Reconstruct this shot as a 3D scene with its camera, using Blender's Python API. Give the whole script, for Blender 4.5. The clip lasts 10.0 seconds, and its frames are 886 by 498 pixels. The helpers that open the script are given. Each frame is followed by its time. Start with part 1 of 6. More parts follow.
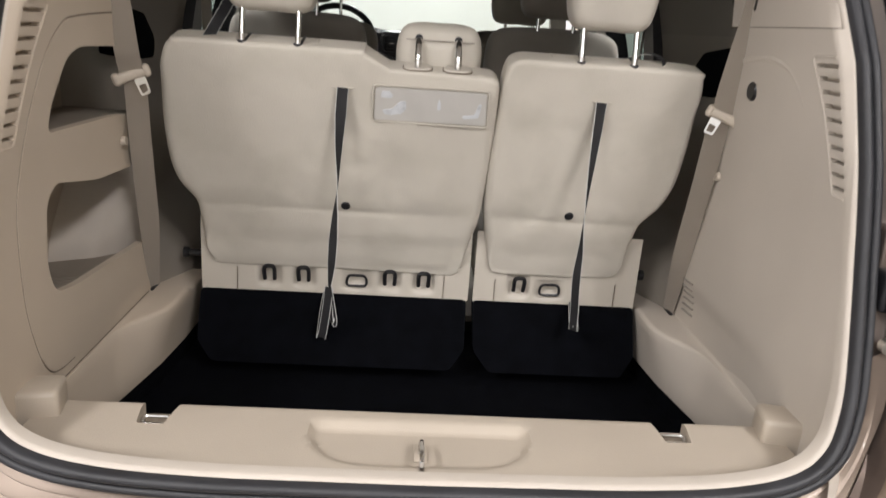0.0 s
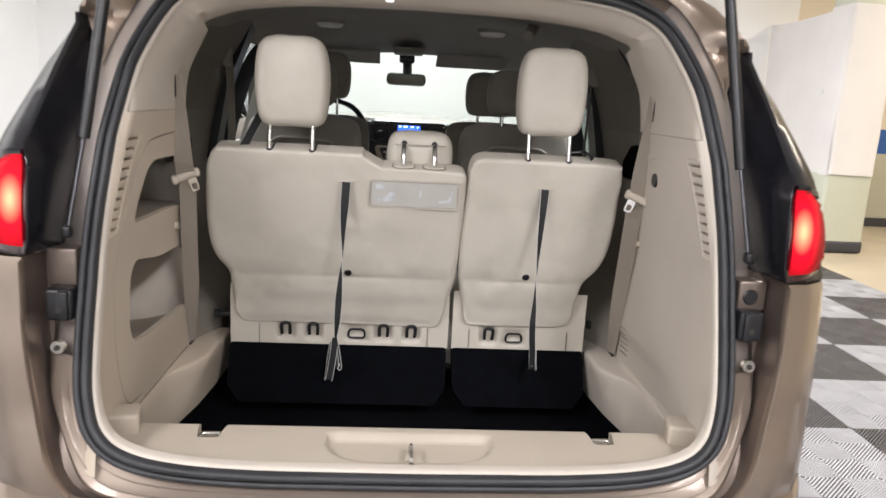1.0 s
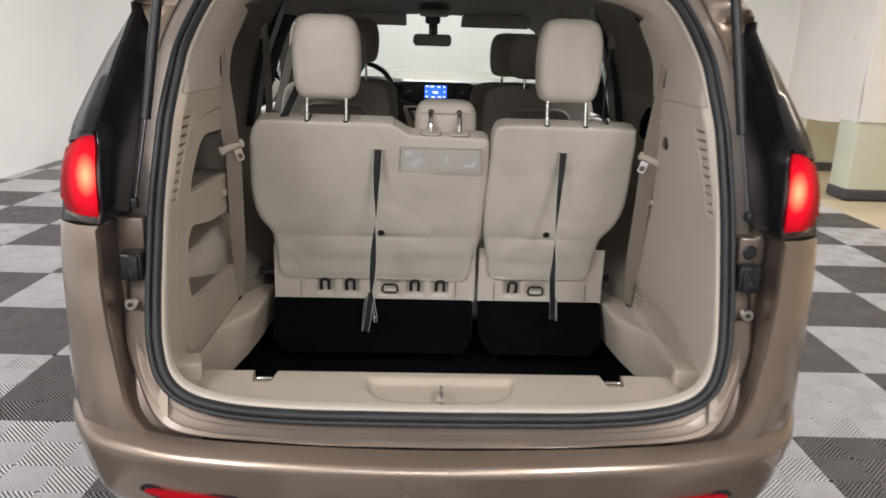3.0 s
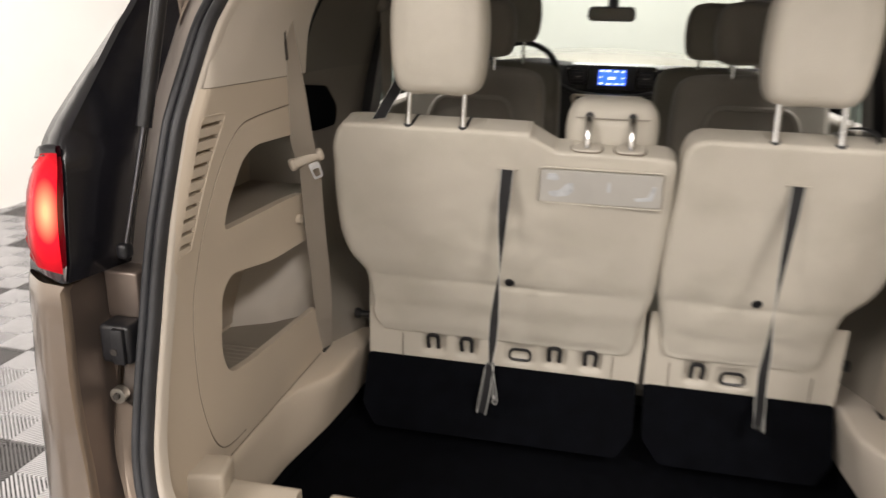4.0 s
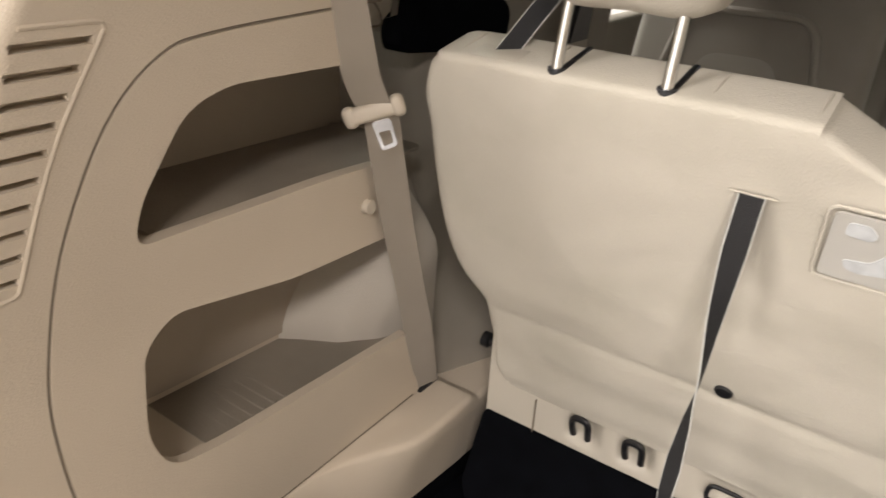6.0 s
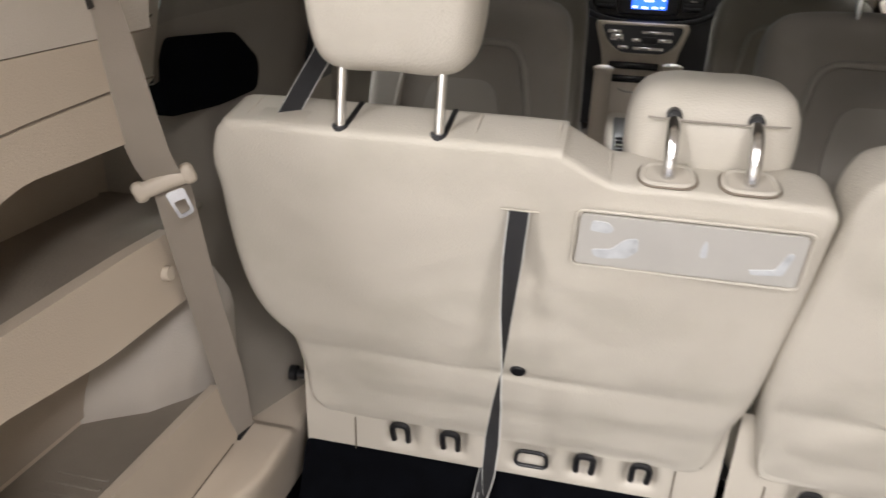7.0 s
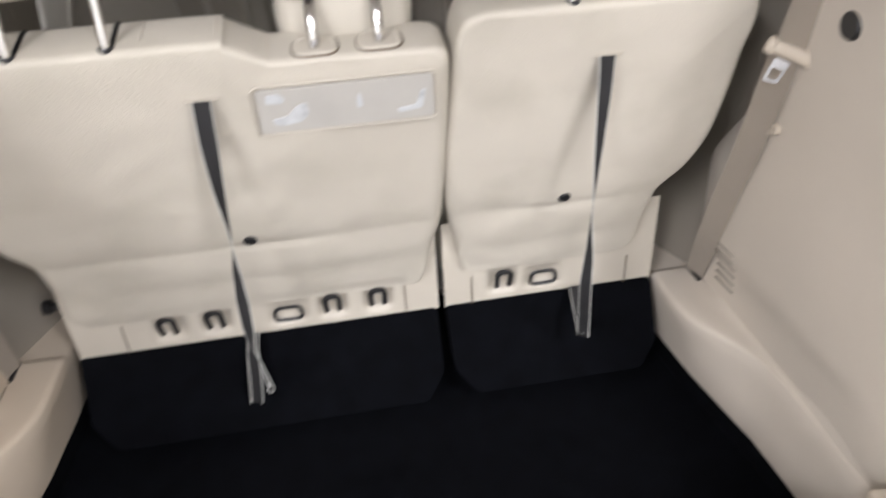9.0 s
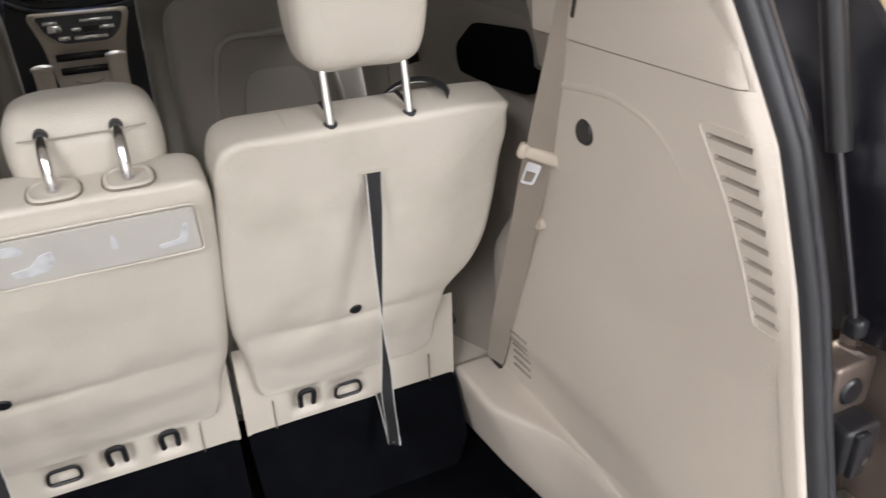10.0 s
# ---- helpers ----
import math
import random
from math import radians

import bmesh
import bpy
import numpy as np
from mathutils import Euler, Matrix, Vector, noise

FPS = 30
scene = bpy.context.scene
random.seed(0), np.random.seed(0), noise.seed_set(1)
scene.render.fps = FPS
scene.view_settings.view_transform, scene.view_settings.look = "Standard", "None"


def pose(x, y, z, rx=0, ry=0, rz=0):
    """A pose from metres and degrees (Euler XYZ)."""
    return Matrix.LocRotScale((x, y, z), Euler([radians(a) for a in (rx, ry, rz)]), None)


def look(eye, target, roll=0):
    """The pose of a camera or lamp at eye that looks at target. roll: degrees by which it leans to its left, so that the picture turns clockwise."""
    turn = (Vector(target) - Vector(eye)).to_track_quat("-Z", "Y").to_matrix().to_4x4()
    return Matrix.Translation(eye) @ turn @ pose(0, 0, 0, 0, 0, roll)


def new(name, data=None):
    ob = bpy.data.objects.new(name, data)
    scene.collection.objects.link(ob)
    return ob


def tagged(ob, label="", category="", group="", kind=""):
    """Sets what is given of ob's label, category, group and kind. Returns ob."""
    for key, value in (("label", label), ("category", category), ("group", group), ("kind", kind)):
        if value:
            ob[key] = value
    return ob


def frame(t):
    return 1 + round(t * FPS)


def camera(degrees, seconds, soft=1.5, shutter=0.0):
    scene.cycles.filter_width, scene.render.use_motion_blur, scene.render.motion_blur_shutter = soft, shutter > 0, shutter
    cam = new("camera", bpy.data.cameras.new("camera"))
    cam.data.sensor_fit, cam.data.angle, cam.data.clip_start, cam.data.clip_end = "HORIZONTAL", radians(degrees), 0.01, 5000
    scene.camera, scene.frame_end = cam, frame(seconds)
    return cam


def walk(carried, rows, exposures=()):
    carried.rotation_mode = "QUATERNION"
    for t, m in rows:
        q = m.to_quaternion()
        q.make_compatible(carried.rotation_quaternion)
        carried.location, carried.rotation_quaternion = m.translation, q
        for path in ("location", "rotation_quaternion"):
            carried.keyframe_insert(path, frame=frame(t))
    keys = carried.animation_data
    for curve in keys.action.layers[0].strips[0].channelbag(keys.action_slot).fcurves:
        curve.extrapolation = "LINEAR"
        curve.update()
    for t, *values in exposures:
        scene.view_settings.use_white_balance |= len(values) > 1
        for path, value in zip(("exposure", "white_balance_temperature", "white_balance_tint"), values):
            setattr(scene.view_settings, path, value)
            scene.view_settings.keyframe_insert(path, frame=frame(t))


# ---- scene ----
cam = camera(62.9, 10.0, shutter=0.4)
PATH = [
    (0, (-0.055, -1.009, 1.264), (0.067, 0.898, 0.675), 4.1),
    (0.5, (-0.055, -1.172, 1.311), (0.073, 0.764, 0.827), 4.1),
    (1, (-0.065, -1.458, 1.367), (0.082, 0.495, 0.96), 3.1),
    (1.5, (-0.103, -1.733, 1.404), (0.047, 0.228, 1.034), 2.5),
    (2, (-0.042, -1.927, 1.379), (0.08, 0.031, 0.986), 2.6),
    (2.2, (-0.035, -1.947, 1.367), (0.082, 0.01, 0.964), 2.7),
    (3.3, (-0.073, -1.414, 1.446), (-0.055, 0.507, 0.881), 0.8),
    (3.5, (-0.04, -1.274, 1.431), (-0.1, 0.647, 0.871), 0.7),
    (4, (-0.01, -0.894, 1.418), (-0.406, 0.971, 0.815), 1.4),
    (4.5, (-0.088, -0.539, 1.383), (-0.775, 1.194, 0.661), 2.7),
    (5, (-0.109, -0.25, 1.325), (-1.09, 1.278, 0.488), 3.9),
    (5.2, (-0.092, -0.15, 1.335), (-1.196, 1.26, 0.447), 2.83),
    (6.3, (-0.074, -0.083, 1.376), (-0.942, 1.505, 0.522), 2.97),
    (6.5, (-0.089, -0.104, 1.39), (-0.819, 1.567, 0.569), 2.6),
    (7, (-0.115, -0.178, 1.427), (-0.496, 1.6, 0.6), 1.83),
    (7.5, (-0.112, -0.254, 1.453), (-0.327, 1.498, 0.514), 0.37),
    (8, (-0.107, -0.349, 1.452), (-0.272, 1.309, 0.346), -2.0),
    (8.5, (-0.086, -0.395, 1.443), (-0.126, 1.206, 0.246), -3.2),
    (9, (-0.018, -0.359, 1.475), (0.223, 1.294, 0.377), -3.2),
    (9.5, (0.028, -0.326, 1.5), (0.576, 1.338, 0.534), -2.3),
    (10, (0.057, -0.334, 1.509), (0.791, 1.282, 0.588), -2.0),
]
EXPOSURES = [(0.0, -0.17, 6700, 10), (0.5, 0.02, 6600, 10), (1.0, -0.05, 6500, 10), (1.5, -0.45, 6600, 10), (2.0, -0.55, 6600, 10), (3.5, -0.47, 6900, 10), (4.0, -0.2, 7200, 10), (4.5, 0.0, 7500, 10), (5.0, 0.25, 7550, 10), (6.5, 0.24, 7000, 10), (7.5, 0.2, 6500, 10), (8.0, 0.30, 6450, 10), (9.0, 0.33, 6450, 10), (9.5, 0.26, 6450, 10), (10.0, 0.15, 6450, 10)]
walk(cam, [(t, look(eye, target, roll)) for t, eye, target, roll in PATH], EXPOSURES)

# ---- light ----
world = bpy.data.worlds.new("world")
scene.world = world
world.use_nodes = True
world.node_tree.nodes["Background"].inputs[0].default_value = (0.9, 0.95, 1.0, 1)
world.node_tree.nodes["Background"].inputs[1].default_value = 0.15


def ceiling_light(x, y, sx, sy, watts, tint):
    data = bpy.data.lights.new("ceiling_light", "AREA")
    data.shape, data.size, data.size_y, data.energy, data.color = "RECTANGLE", sx, sy, watts, tint
    new("ceiling_light", data).matrix_basis = pose(x, y, 3.52)


COOL, WARM = (0.98, 0.965, 1.0), (1.0, 0.89, 0.76)
for lx, ly in ((-2.4, -3.0), (1.6, -3.0), (-2.6, 2.2), (2.4, 2.2), (0.0, 6.0)):
    ceiling_light(lx, ly, 0.5, 2.2, (192 if lx < 0 else 160) if ly < 0 else (172 if lx < 0 else 205), COOL)
ceiling_light(6.2, 4.5, 0.5, 2.4, 120, WARM)
ceiling_light(0.0, -5.6, 2.6, 0.6, 190, COOL)


# ---- materials ----
def material(name, base, rough, metal=0.0, vary=0.1, scale=6.0, grain=0.0, grain_scale=350.0, cell=False, coat=0.0,
             sheen=0.0, spec=0.5, rough_vary=0.08, stain=None):
    m = bpy.data.materials.new(name)
    m.use_nodes = True
    tree = m.node_tree
    n, link = tree.nodes, tree.links.new
    b = n["Principled BSDF"]
    co = n.new("ShaderNodeTexCoord")
    big = n.new("ShaderNodeTexNoise")
    big.inputs["Scale"].default_value, big.inputs["Detail"].default_value = scale, 5
    link(co.outputs["Object"], big.inputs["Vector"])
    ramp = n.new("ShaderNodeValToRGB")
    ramp.color_ramp.elements[0].position, ramp.color_ramp.elements[1].position = 0.3, 0.72
    ramp.color_ramp.elements[0].color = (*[c * (1 - vary) for c in base], 1)
    ramp.color_ramp.elements[1].color = (*[min(1, c * (1 + vary)) for c in base], 1)
    link(big.outputs["Fac"], ramp.inputs["Fac"])
    tint = ramp.outputs["Color"]
    if stain:
        # broad blotches of another tone
        spot, edge, mix = n.new("ShaderNodeTexNoise"), n.new("ShaderNodeMapRange"), n.new("ShaderNodeMix")
        spot.inputs["Scale"].default_value, spot.inputs["Detail"].default_value = scale * 2.3, 4
        link(co.outputs["Object"], spot.inputs["Vector"])
        edge.inputs["From Min"].default_value, edge.inputs["From Max"].default_value, edge.inputs["To Max"].default_value = 0.48, 0.72, 0.75
        link(spot.outputs["Fac"], edge.inputs["Value"])
        mix.data_type = "RGBA"
        link(edge.outputs["Result"], mix.inputs[0])
        link(tint, mix.inputs[6])
        mix.inputs[7].default_value = (*stain, 1)
        tint = mix.outputs[2]
    link(tint, b.inputs["Base Color"])
    span = n.new("ShaderNodeMapRange")
    span.inputs["To Min"].default_value, span.inputs["To Max"].default_value = max(0.02, rough - rough_vary), min(1, rough + rough_vary)
    link(big.outputs["Fac"], span.inputs["Value"])
    link(span.outputs["Result"], b.inputs["Roughness"])
    b.inputs["Metallic"].default_value = metal
    b.inputs["Coat Weight"].default_value = coat
    b.inputs["Coat Roughness"].default_value = 0.06
    b.inputs["Sheen Weight"].default_value = sheen
    b.inputs["Specular IOR Level"].default_value = spec
    if grain:
        fine = n.new("ShaderNodeTexVoronoi" if cell else "ShaderNodeTexNoise")
        fine.inputs["Scale"].default_value = grain_scale
        link(co.outputs["Object"], fine.inputs["Vector"])
        bump = n.new("ShaderNodeBump")
        bump.inputs["Strength"].default_value, bump.inputs["Distance"].default_value = grain, 0.002
        link(fine.outputs["Distance" if cell else "Fac"], bump.inputs["Height"])
        link(bump.outputs["Normal"], b.inputs["Normal"])
    return m


def glowing(name, tint, strength, base=(0.02, 0.02, 0.02)):
    m = material(name, base, 0.25, vary=0.0)
    b = m.node_tree.nodes["Principled BSDF"]
    b.inputs["Emission Color"].default_value, b.inputs["Emission Strength"].default_value = (*tint, 1), strength
    return m


def glass(name, tint, rough=0.0):
    m = material(name, tint, 0.02, vary=0.0, rough_vary=0.0)
    b = m.node_tree.nodes["Principled BSDF"]
    for l in list(b.inputs["Base Color"].links):
        m.node_tree.links.remove(l)
    b.inputs["Base Color"].default_value = (*tint, 1)
    b.inputs["Transmission Weight"].default_value, b.inputs["IOR"].default_value = 1.0, 1.1
    return m


SEAT = material("cream_leatherette", (0.592, 0.553, 0.484), 0.52, vary=0.05, scale=3.5, grain=0.25, grain_scale=420, cell=True, spec=0.35, stain=(0.515, 0.484, 0.415))
SEAT_LOW = material("cream_hard_plastic", (0.555, 0.512, 0.443), 0.42, vary=0.04, scale=5, grain=0.12, grain_scale=600)
# both linings are one plastic; warmer light is tinted into this tone
TRIM_WARM_LIT = material("beige_plastic_warm_lit", (0.58, 0.498, 0.405), 0.48, vary=0.05, scale=3, grain=0.2, grain_scale=520, cell=True, spec=0.4)
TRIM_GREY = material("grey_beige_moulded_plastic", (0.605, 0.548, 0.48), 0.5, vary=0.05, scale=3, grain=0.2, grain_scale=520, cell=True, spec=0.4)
SILL = material("pale_beige_sill_plastic", (0.53, 0.465, 0.385), 0.4, vary=0.05, scale=4, grain=0.15, grain_scale=480, cell=True)
CLOTH = material("taupe_seat_cloth", (0.272, 0.245, 0.213), 0.8, vary=0.08, scale=8, grain=0.35, grain_scale=700, sheen=0.2, spec=0.2)
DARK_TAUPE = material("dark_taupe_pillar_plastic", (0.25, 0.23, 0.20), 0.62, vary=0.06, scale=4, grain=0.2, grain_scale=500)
TAUPE = material("taupe_trim_plastic", (0.32, 0.29, 0.25), 0.6, vary=0.06, scale=4, grain=0.2, grain_scale=500)
ROOFLINING = material("grey_knit_headliner", (0.37, 0.352, 0.33), 0.9, vary=0.05, scale=5, grain=0.4, grain_scale=900, spec=0.15)
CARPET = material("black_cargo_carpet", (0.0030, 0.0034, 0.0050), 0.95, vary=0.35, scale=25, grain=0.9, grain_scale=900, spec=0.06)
RUBBER = material("black_rubber", (0.029, 0.030, 0.034), 0.48, vary=0.25, scale=10, grain=0.2, grain_scale=120)
BLACK = material("black_plastic", (0.012, 0.012, 0.014), 0.35, vary=0.2, scale=12, grain=0.1, grain_scale=400)
GLOSS = material("gloss_black_pillar", (0.008, 0.008, 0.011), 0.22, vary=0.2, scale=3)
PAINT = material("bronze_metallic_paint", (0.335, 0.266, 0.214), 0.30, metal=0.75, vary=0.05, scale=3, grain=0.05, grain_scale=2500, coat=1.0)
# body paint darkened to put the opening frame's shade into the colour
JAMB_SHADED = material("bronze_paint_shaded", (0.19, 0.152, 0.13), 0.38, metal=0.7, vary=0.06, scale=4, grain=0.05, grain_scale=2500, coat=0.2)
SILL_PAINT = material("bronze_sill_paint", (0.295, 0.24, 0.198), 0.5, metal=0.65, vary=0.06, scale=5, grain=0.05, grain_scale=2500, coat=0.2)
# the bin mat's brown, also laid on the upper shelf as shade
BIN_MAT_SHADE = material("brown_bin_mat_and_shade", (0.27, 0.233, 0.193), 0.7, vary=0.12, scale=9, grain=0.3, grain_scale=300)
# side lining's plastic darkened, pocket shade put into its colour
BIN_SHADED = material("bin_plastic_shaded", (0.40, 0.342, 0.282), 0.6, vary=0.08, scale=5, grain=0.2, grain_scale=500, cell=True, spec=0.4)
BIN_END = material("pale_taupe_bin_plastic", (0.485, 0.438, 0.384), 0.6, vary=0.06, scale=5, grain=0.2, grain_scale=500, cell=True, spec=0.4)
# body paint lightened: ceiling-light highlights on the flange put into its colour
FLANGE_LIT = material("bronze_flange_lit", (0.42, 0.37, 0.335), 0.42, metal=0.75, vary=0.06, scale=5, grain=0.05, grain_scale=2500, coat=0.5)
CHROME = material("polished_chrome", (0.78, 0.78, 0.78), 0.12, metal=1.0, vary=0.03)
STEEL = material("zinc_plated_steel", (0.55, 0.53, 0.48), 0.35, metal=1.0, vary=0.2, scale=60)
WEB_BEIGE = material("beige_belt_webbing", (0.295, 0.253, 0.21), 0.7, vary=0.06, scale=9, grain=0.5, grain_scale=900, sheen=0.2)
WEB_BLACK = material("black_webbing", (0.016, 0.016, 0.018), 0.75, vary=0.2, scale=20, grain=0.6, grain_scale=900)
THREAD = material("white_edge_thread", (0.55, 0.55, 0.53), 0.7, vary=0.1, scale=200)
SLEEVE = material("clear_vinyl_sleeve", (0.52, 0.505, 0.475), 0.34, vary=0.05, scale=14, grain=0.12, grain_scale=40, coat=0.15)
PRINT = material("pale_blue_print", (0.585, 0.605, 0.625), 0.3, vary=0.12, scale=60)
GROOVE = material("dark_panel_gap", (0.035, 0.03, 0.026), 0.8, vary=0.1)
SCREEN = glowing("lit_touch_screen", (0.03, 0.14, 0.95), 2.2)
LAMP_WHITE = glowing("lit_white_lamp", (1.0, 0.97, 0.92), 2.0, (0.8, 0.8, 0.8))
# white that stands for the highlight on the roof vents' chrome
VENT_HIGHLIGHT = material("vent_highlight_white", (0.75, 0.74, 0.71), 0.35, vary=0.03)
SCREEN_WHITE = glowing("lit_screen_marks", (0.75, 0.85, 1.0), 2.6)


def lit_lens(name):
    """A red lens that glows brightest where its bulbs sit."""
    m = glowing(name, (1.0, 0.012, 0.025), 0.8, (0.20, 0.004, 0.007))
    n, link = m.node_tree.nodes, m.node_tree.links.new
    co, ab, off, ln = n.new("ShaderNodeTexCoord"), n.new("ShaderNodeVectorMath"), n.new("ShaderNodeVectorMath"), n.new("ShaderNodeVectorMath")
    ab.operation, off.operation, ln.operation = "ABSOLUTE", "MULTIPLY_ADD", "LENGTH"
    off.inputs[1].default_value, off.inputs[2].default_value = (16.0, 0.0, 9.0), (-16.0 * 0.816, 0.0, -9.0 * 1.128)
    link(co.outputs["Object"], ab.inputs[0])
    link(ab.outputs[0], off.inputs[0])
    link(off.outputs[0], ln.inputs[0])
    hot, power = n.new("ShaderNodeValToRGB"), n.new("ShaderNodeMapRange")
    link(ln.outputs["Value"], hot.inputs["Fac"])
    link(ln.outputs["Value"], power.inputs["Value"])
    e = hot.color_ramp.elements
    e[0].position, e[0].color = 0.08, (1.0, 0.42, 0.22, 1)
    e[1].position, e[1].color = 0.46, (1.0, 0.005, 0.026, 1)
    power.inputs["From Min"].default_value, power.inputs["From Max"].default_value = 0.05, 1.0
    power.inputs["To Min"].default_value, power.inputs["To Max"].default_value = 2.2, 0.12
    b = n["Principled BSDF"]
    link(hot.outputs["Color"], b.inputs["Emission Color"])
    link(power.outputs["Result"], b.inputs["Emission Strength"])
    b.inputs["Coat Weight"].default_value = 0.0
    b.inputs["Specular IOR Level"].default_value = 0.06
    return m


LAMP_RED = lit_lens("lit_red_lens")
DARK_STEEL = material("dark_strut_steel", (0.10, 0.10, 0.11), 0.3, metal=1.0, vary=0.1)
REFLECTOR = material("red_reflector", (0.40, 0.001, 0.010), 0.3, vary=0.06, scale=50, coat=0.15, spec=0.25)
SMOKE = material("smoked_lamp_cover", (0.035, 0.008, 0.012), 0.08, vary=0.1, coat=1.0)
CLEAR = glass("windscreen_glass", (0.51, 0.62, 0.555))
QUARTER_TINT = glass("dark_privacy_glass", (0.10, 0.13, 0.115))
WALL = material("white_painted_board", (0.82, 0.82, 0.80), 0.6, vary=0.025, scale=1.2, grain=0.1, grain_scale=60)
CREAM = material("cream_painted_wall", (0.74, 0.66, 0.52), 0.6, vary=0.05, scale=1.5, grain=0.15, grain_scale=50)
SAGE = material("sage_green_wall_paint", (0.47, 0.46, 0.36), 0.55, vary=0.06, scale=2, grain=0.15, grain_scale=50)
PALE_SAGE = material("pale_sage_column_paint", (0.56, 0.58, 0.47), 0.55, vary=0.05, scale=2, grain=0.15, grain_scale=50)
DOOR_GLASS = glass("green_door_glass", (0.035, 0.05, 0.043))
SIDE_GLASS = glass("green_privacy_glass", (0.03, 0.046, 0.039))
SIDE_GLASS.node_tree.nodes["Principled BSDF"].inputs["IOR"].default_value = 1.02
SEAM = material("brown_panel_seam", (0.19, 0.155, 0.12), 0.7, vary=0.1)
# lining tone darkened, shade beside the seat and in the pocket put in
MOULDED_SHADED = material("warm_grey_plastic_shaded", (0.29, 0.26, 0.224), 0.55, vary=0.06, scale=3, grain=0.2, grain_scale=500, cell=True, spec=0.4)
BLUE = material("blue_stripe_paint", (0.03, 0.11, 0.36), 0.5, vary=0.06, scale=3)
DADO = material("charcoal_skirting_paint", (0.05, 0.05, 0.055), 0.6, vary=0.15, scale=5)
CONCRETE = material("tan_sealed_concrete", (0.50, 0.43, 0.31), 0.4, vary=0.14, scale=1.6, grain=0.2, grain_scale=80)
SHEET = material("white_cloth_wrap", (0.72, 0.695, 0.665), 0.75, vary=0.04, scale=2, grain=0.2, grain_scale=300)
# groove floors near black: shade between the ribs put into the colour
TILE_GAP_SHADE = material("tile_gap_shade", (0.009, 0.009, 0.009), 0.8, vary=0.3, scale=9)
TILE_LIGHT = material("light_grey_floor_tile", (0.41, 0.405, 0.41), 0.55, vary=0.1, scale=7, grain=0.1, grain_scale=200)
TILE_DARK = material("charcoal_floor_tile", (0.094, 0.088, 0.088), 0.40, vary=0.16, scale=7, grain=0.1, grain_scale=200)
CEILING = material("white_ceiling_paint", (0.80, 0.79, 0.76), 0.8, vary=0.03, scale=1)
TYRE = material("tyre_rubber", (0.02, 0.02, 0.02), 0.8, vary=0.2, scale=10)


# ---- mesh helpers ----
def world_of(ob):
    if ob.parent:
        return world_of(ob.parent) @ ob.matrix_parent_inverse @ ob.matrix_basis
    return ob.matrix_basis.copy()


def adopt(ob, parent):
    ob.parent = parent
    ob.matrix_parent_inverse = world_of(parent).inverted()
    return ob


def mesh_from(name, bm, mat, smooth=True, angle=38):
    bmesh.ops.remove_doubles(bm, verts=bm.verts, dist=1e-5)
    bmesh.ops.recalc_face_normals(bm, faces=bm.faces)
    me = bpy.data.meshes.new(name)
    bm.to_mesh(me)
    bm.free()
    me.materials.append(mat)
    me.polygons.foreach_set("use_smooth", [smooth] * len(me.polygons))
    if smooth:
        me.set_sharp_from_angle(angle=radians(angle))
    return me


def part(name, bm, mat, parent, label="", smooth=True, angle=38):
    ob = adopt(new(name, mesh_from(name, bm, mat, smooth, angle)), parent)
    return tagged(ob, label)


def piece(name, me, parent, m):
    ob = adopt(new(name, me), parent)
    ob.matrix_basis = m
    return ob


def thing(name, at, label, category, group="", kind=""):
    ob = new(name)
    ob.empty_display_size = 0.05
    ob.matrix_basis = Matrix.Translation(at)
    return tagged(ob, label, category, group, kind)


def structure(name, bm, mat, label, smooth=False):
    return tagged(new(name, mesh_from(name, bm, mat, smooth)), label, name.split("_")[0], kind="structure")


def rounded(bm, size, at=(0, 0, 0), r=0.005, seg=2, turn=None):
    """A box with rounded edges; turn: its rotation."""
    made = bmesh.ops.create_cube(bm, size=1)["verts"]
    for v in made:
        v.co = Vector((v.co.x * size[0], v.co.y * size[1], v.co.z * size[2]))
    edges = list({e for v in made for e in v.link_edges})
    out = made
    if r:
        res = bmesh.ops.bevel(bm, geom=edges, offset=r, segments=seg, profile=0.5, affect="EDGES")
        out = list({v for f in res["faces"] for v in f.verts})
    m = Matrix.Translation(at) @ (turn.to_4x4() if turn else Matrix())
    for v in out:
        v.co = m @ v.co
    return bm


def box(size, at=(0, 0, 0), r=0.005, seg=2, turn=None):
    return rounded(bmesh.new(), size, at, r, seg, turn)


def catmull(points, per=6, closed=False):
    pts = [Vector(p) for p in points]
    n = len(pts)
    out = []
    for i in range(n if closed else n - 1):
        p = [pts[(i + k) % n] if closed else pts[min(max(i + k, 0), n - 1)] for k in (-1, 0, 1, 2)]
        for j in range(per):
            t = j / per
            out.append(0.5 * ((2 * p[1]) + (p[2] - p[0]) * t + (2 * p[0] - 5 * p[1] + 4 * p[2] - p[3]) * t * t + (3 * p[1] - p[0] - 3 * p[2] + p[3]) * t ** 3))
    if not closed:
        out.append(pts[-1])
    return out


def loft(bm, rings, around=False, along=False):
    """Quads between rings of equally many points. around: each ring is closed; along: the last ring joins the first."""
    vs = [[bm.verts.new(p) for p in ring] for ring in rings]
    n = len(vs[0])
    for a in range(len(vs) if along else len(vs) - 1):
        u, w = vs[a], vs[(a + 1) % len(vs)]
        for i in range(n if around else n - 1):
            j = (i + 1) % n
            bm.faces.new((u[i], u[j], w[j], w[i]))
    return vs


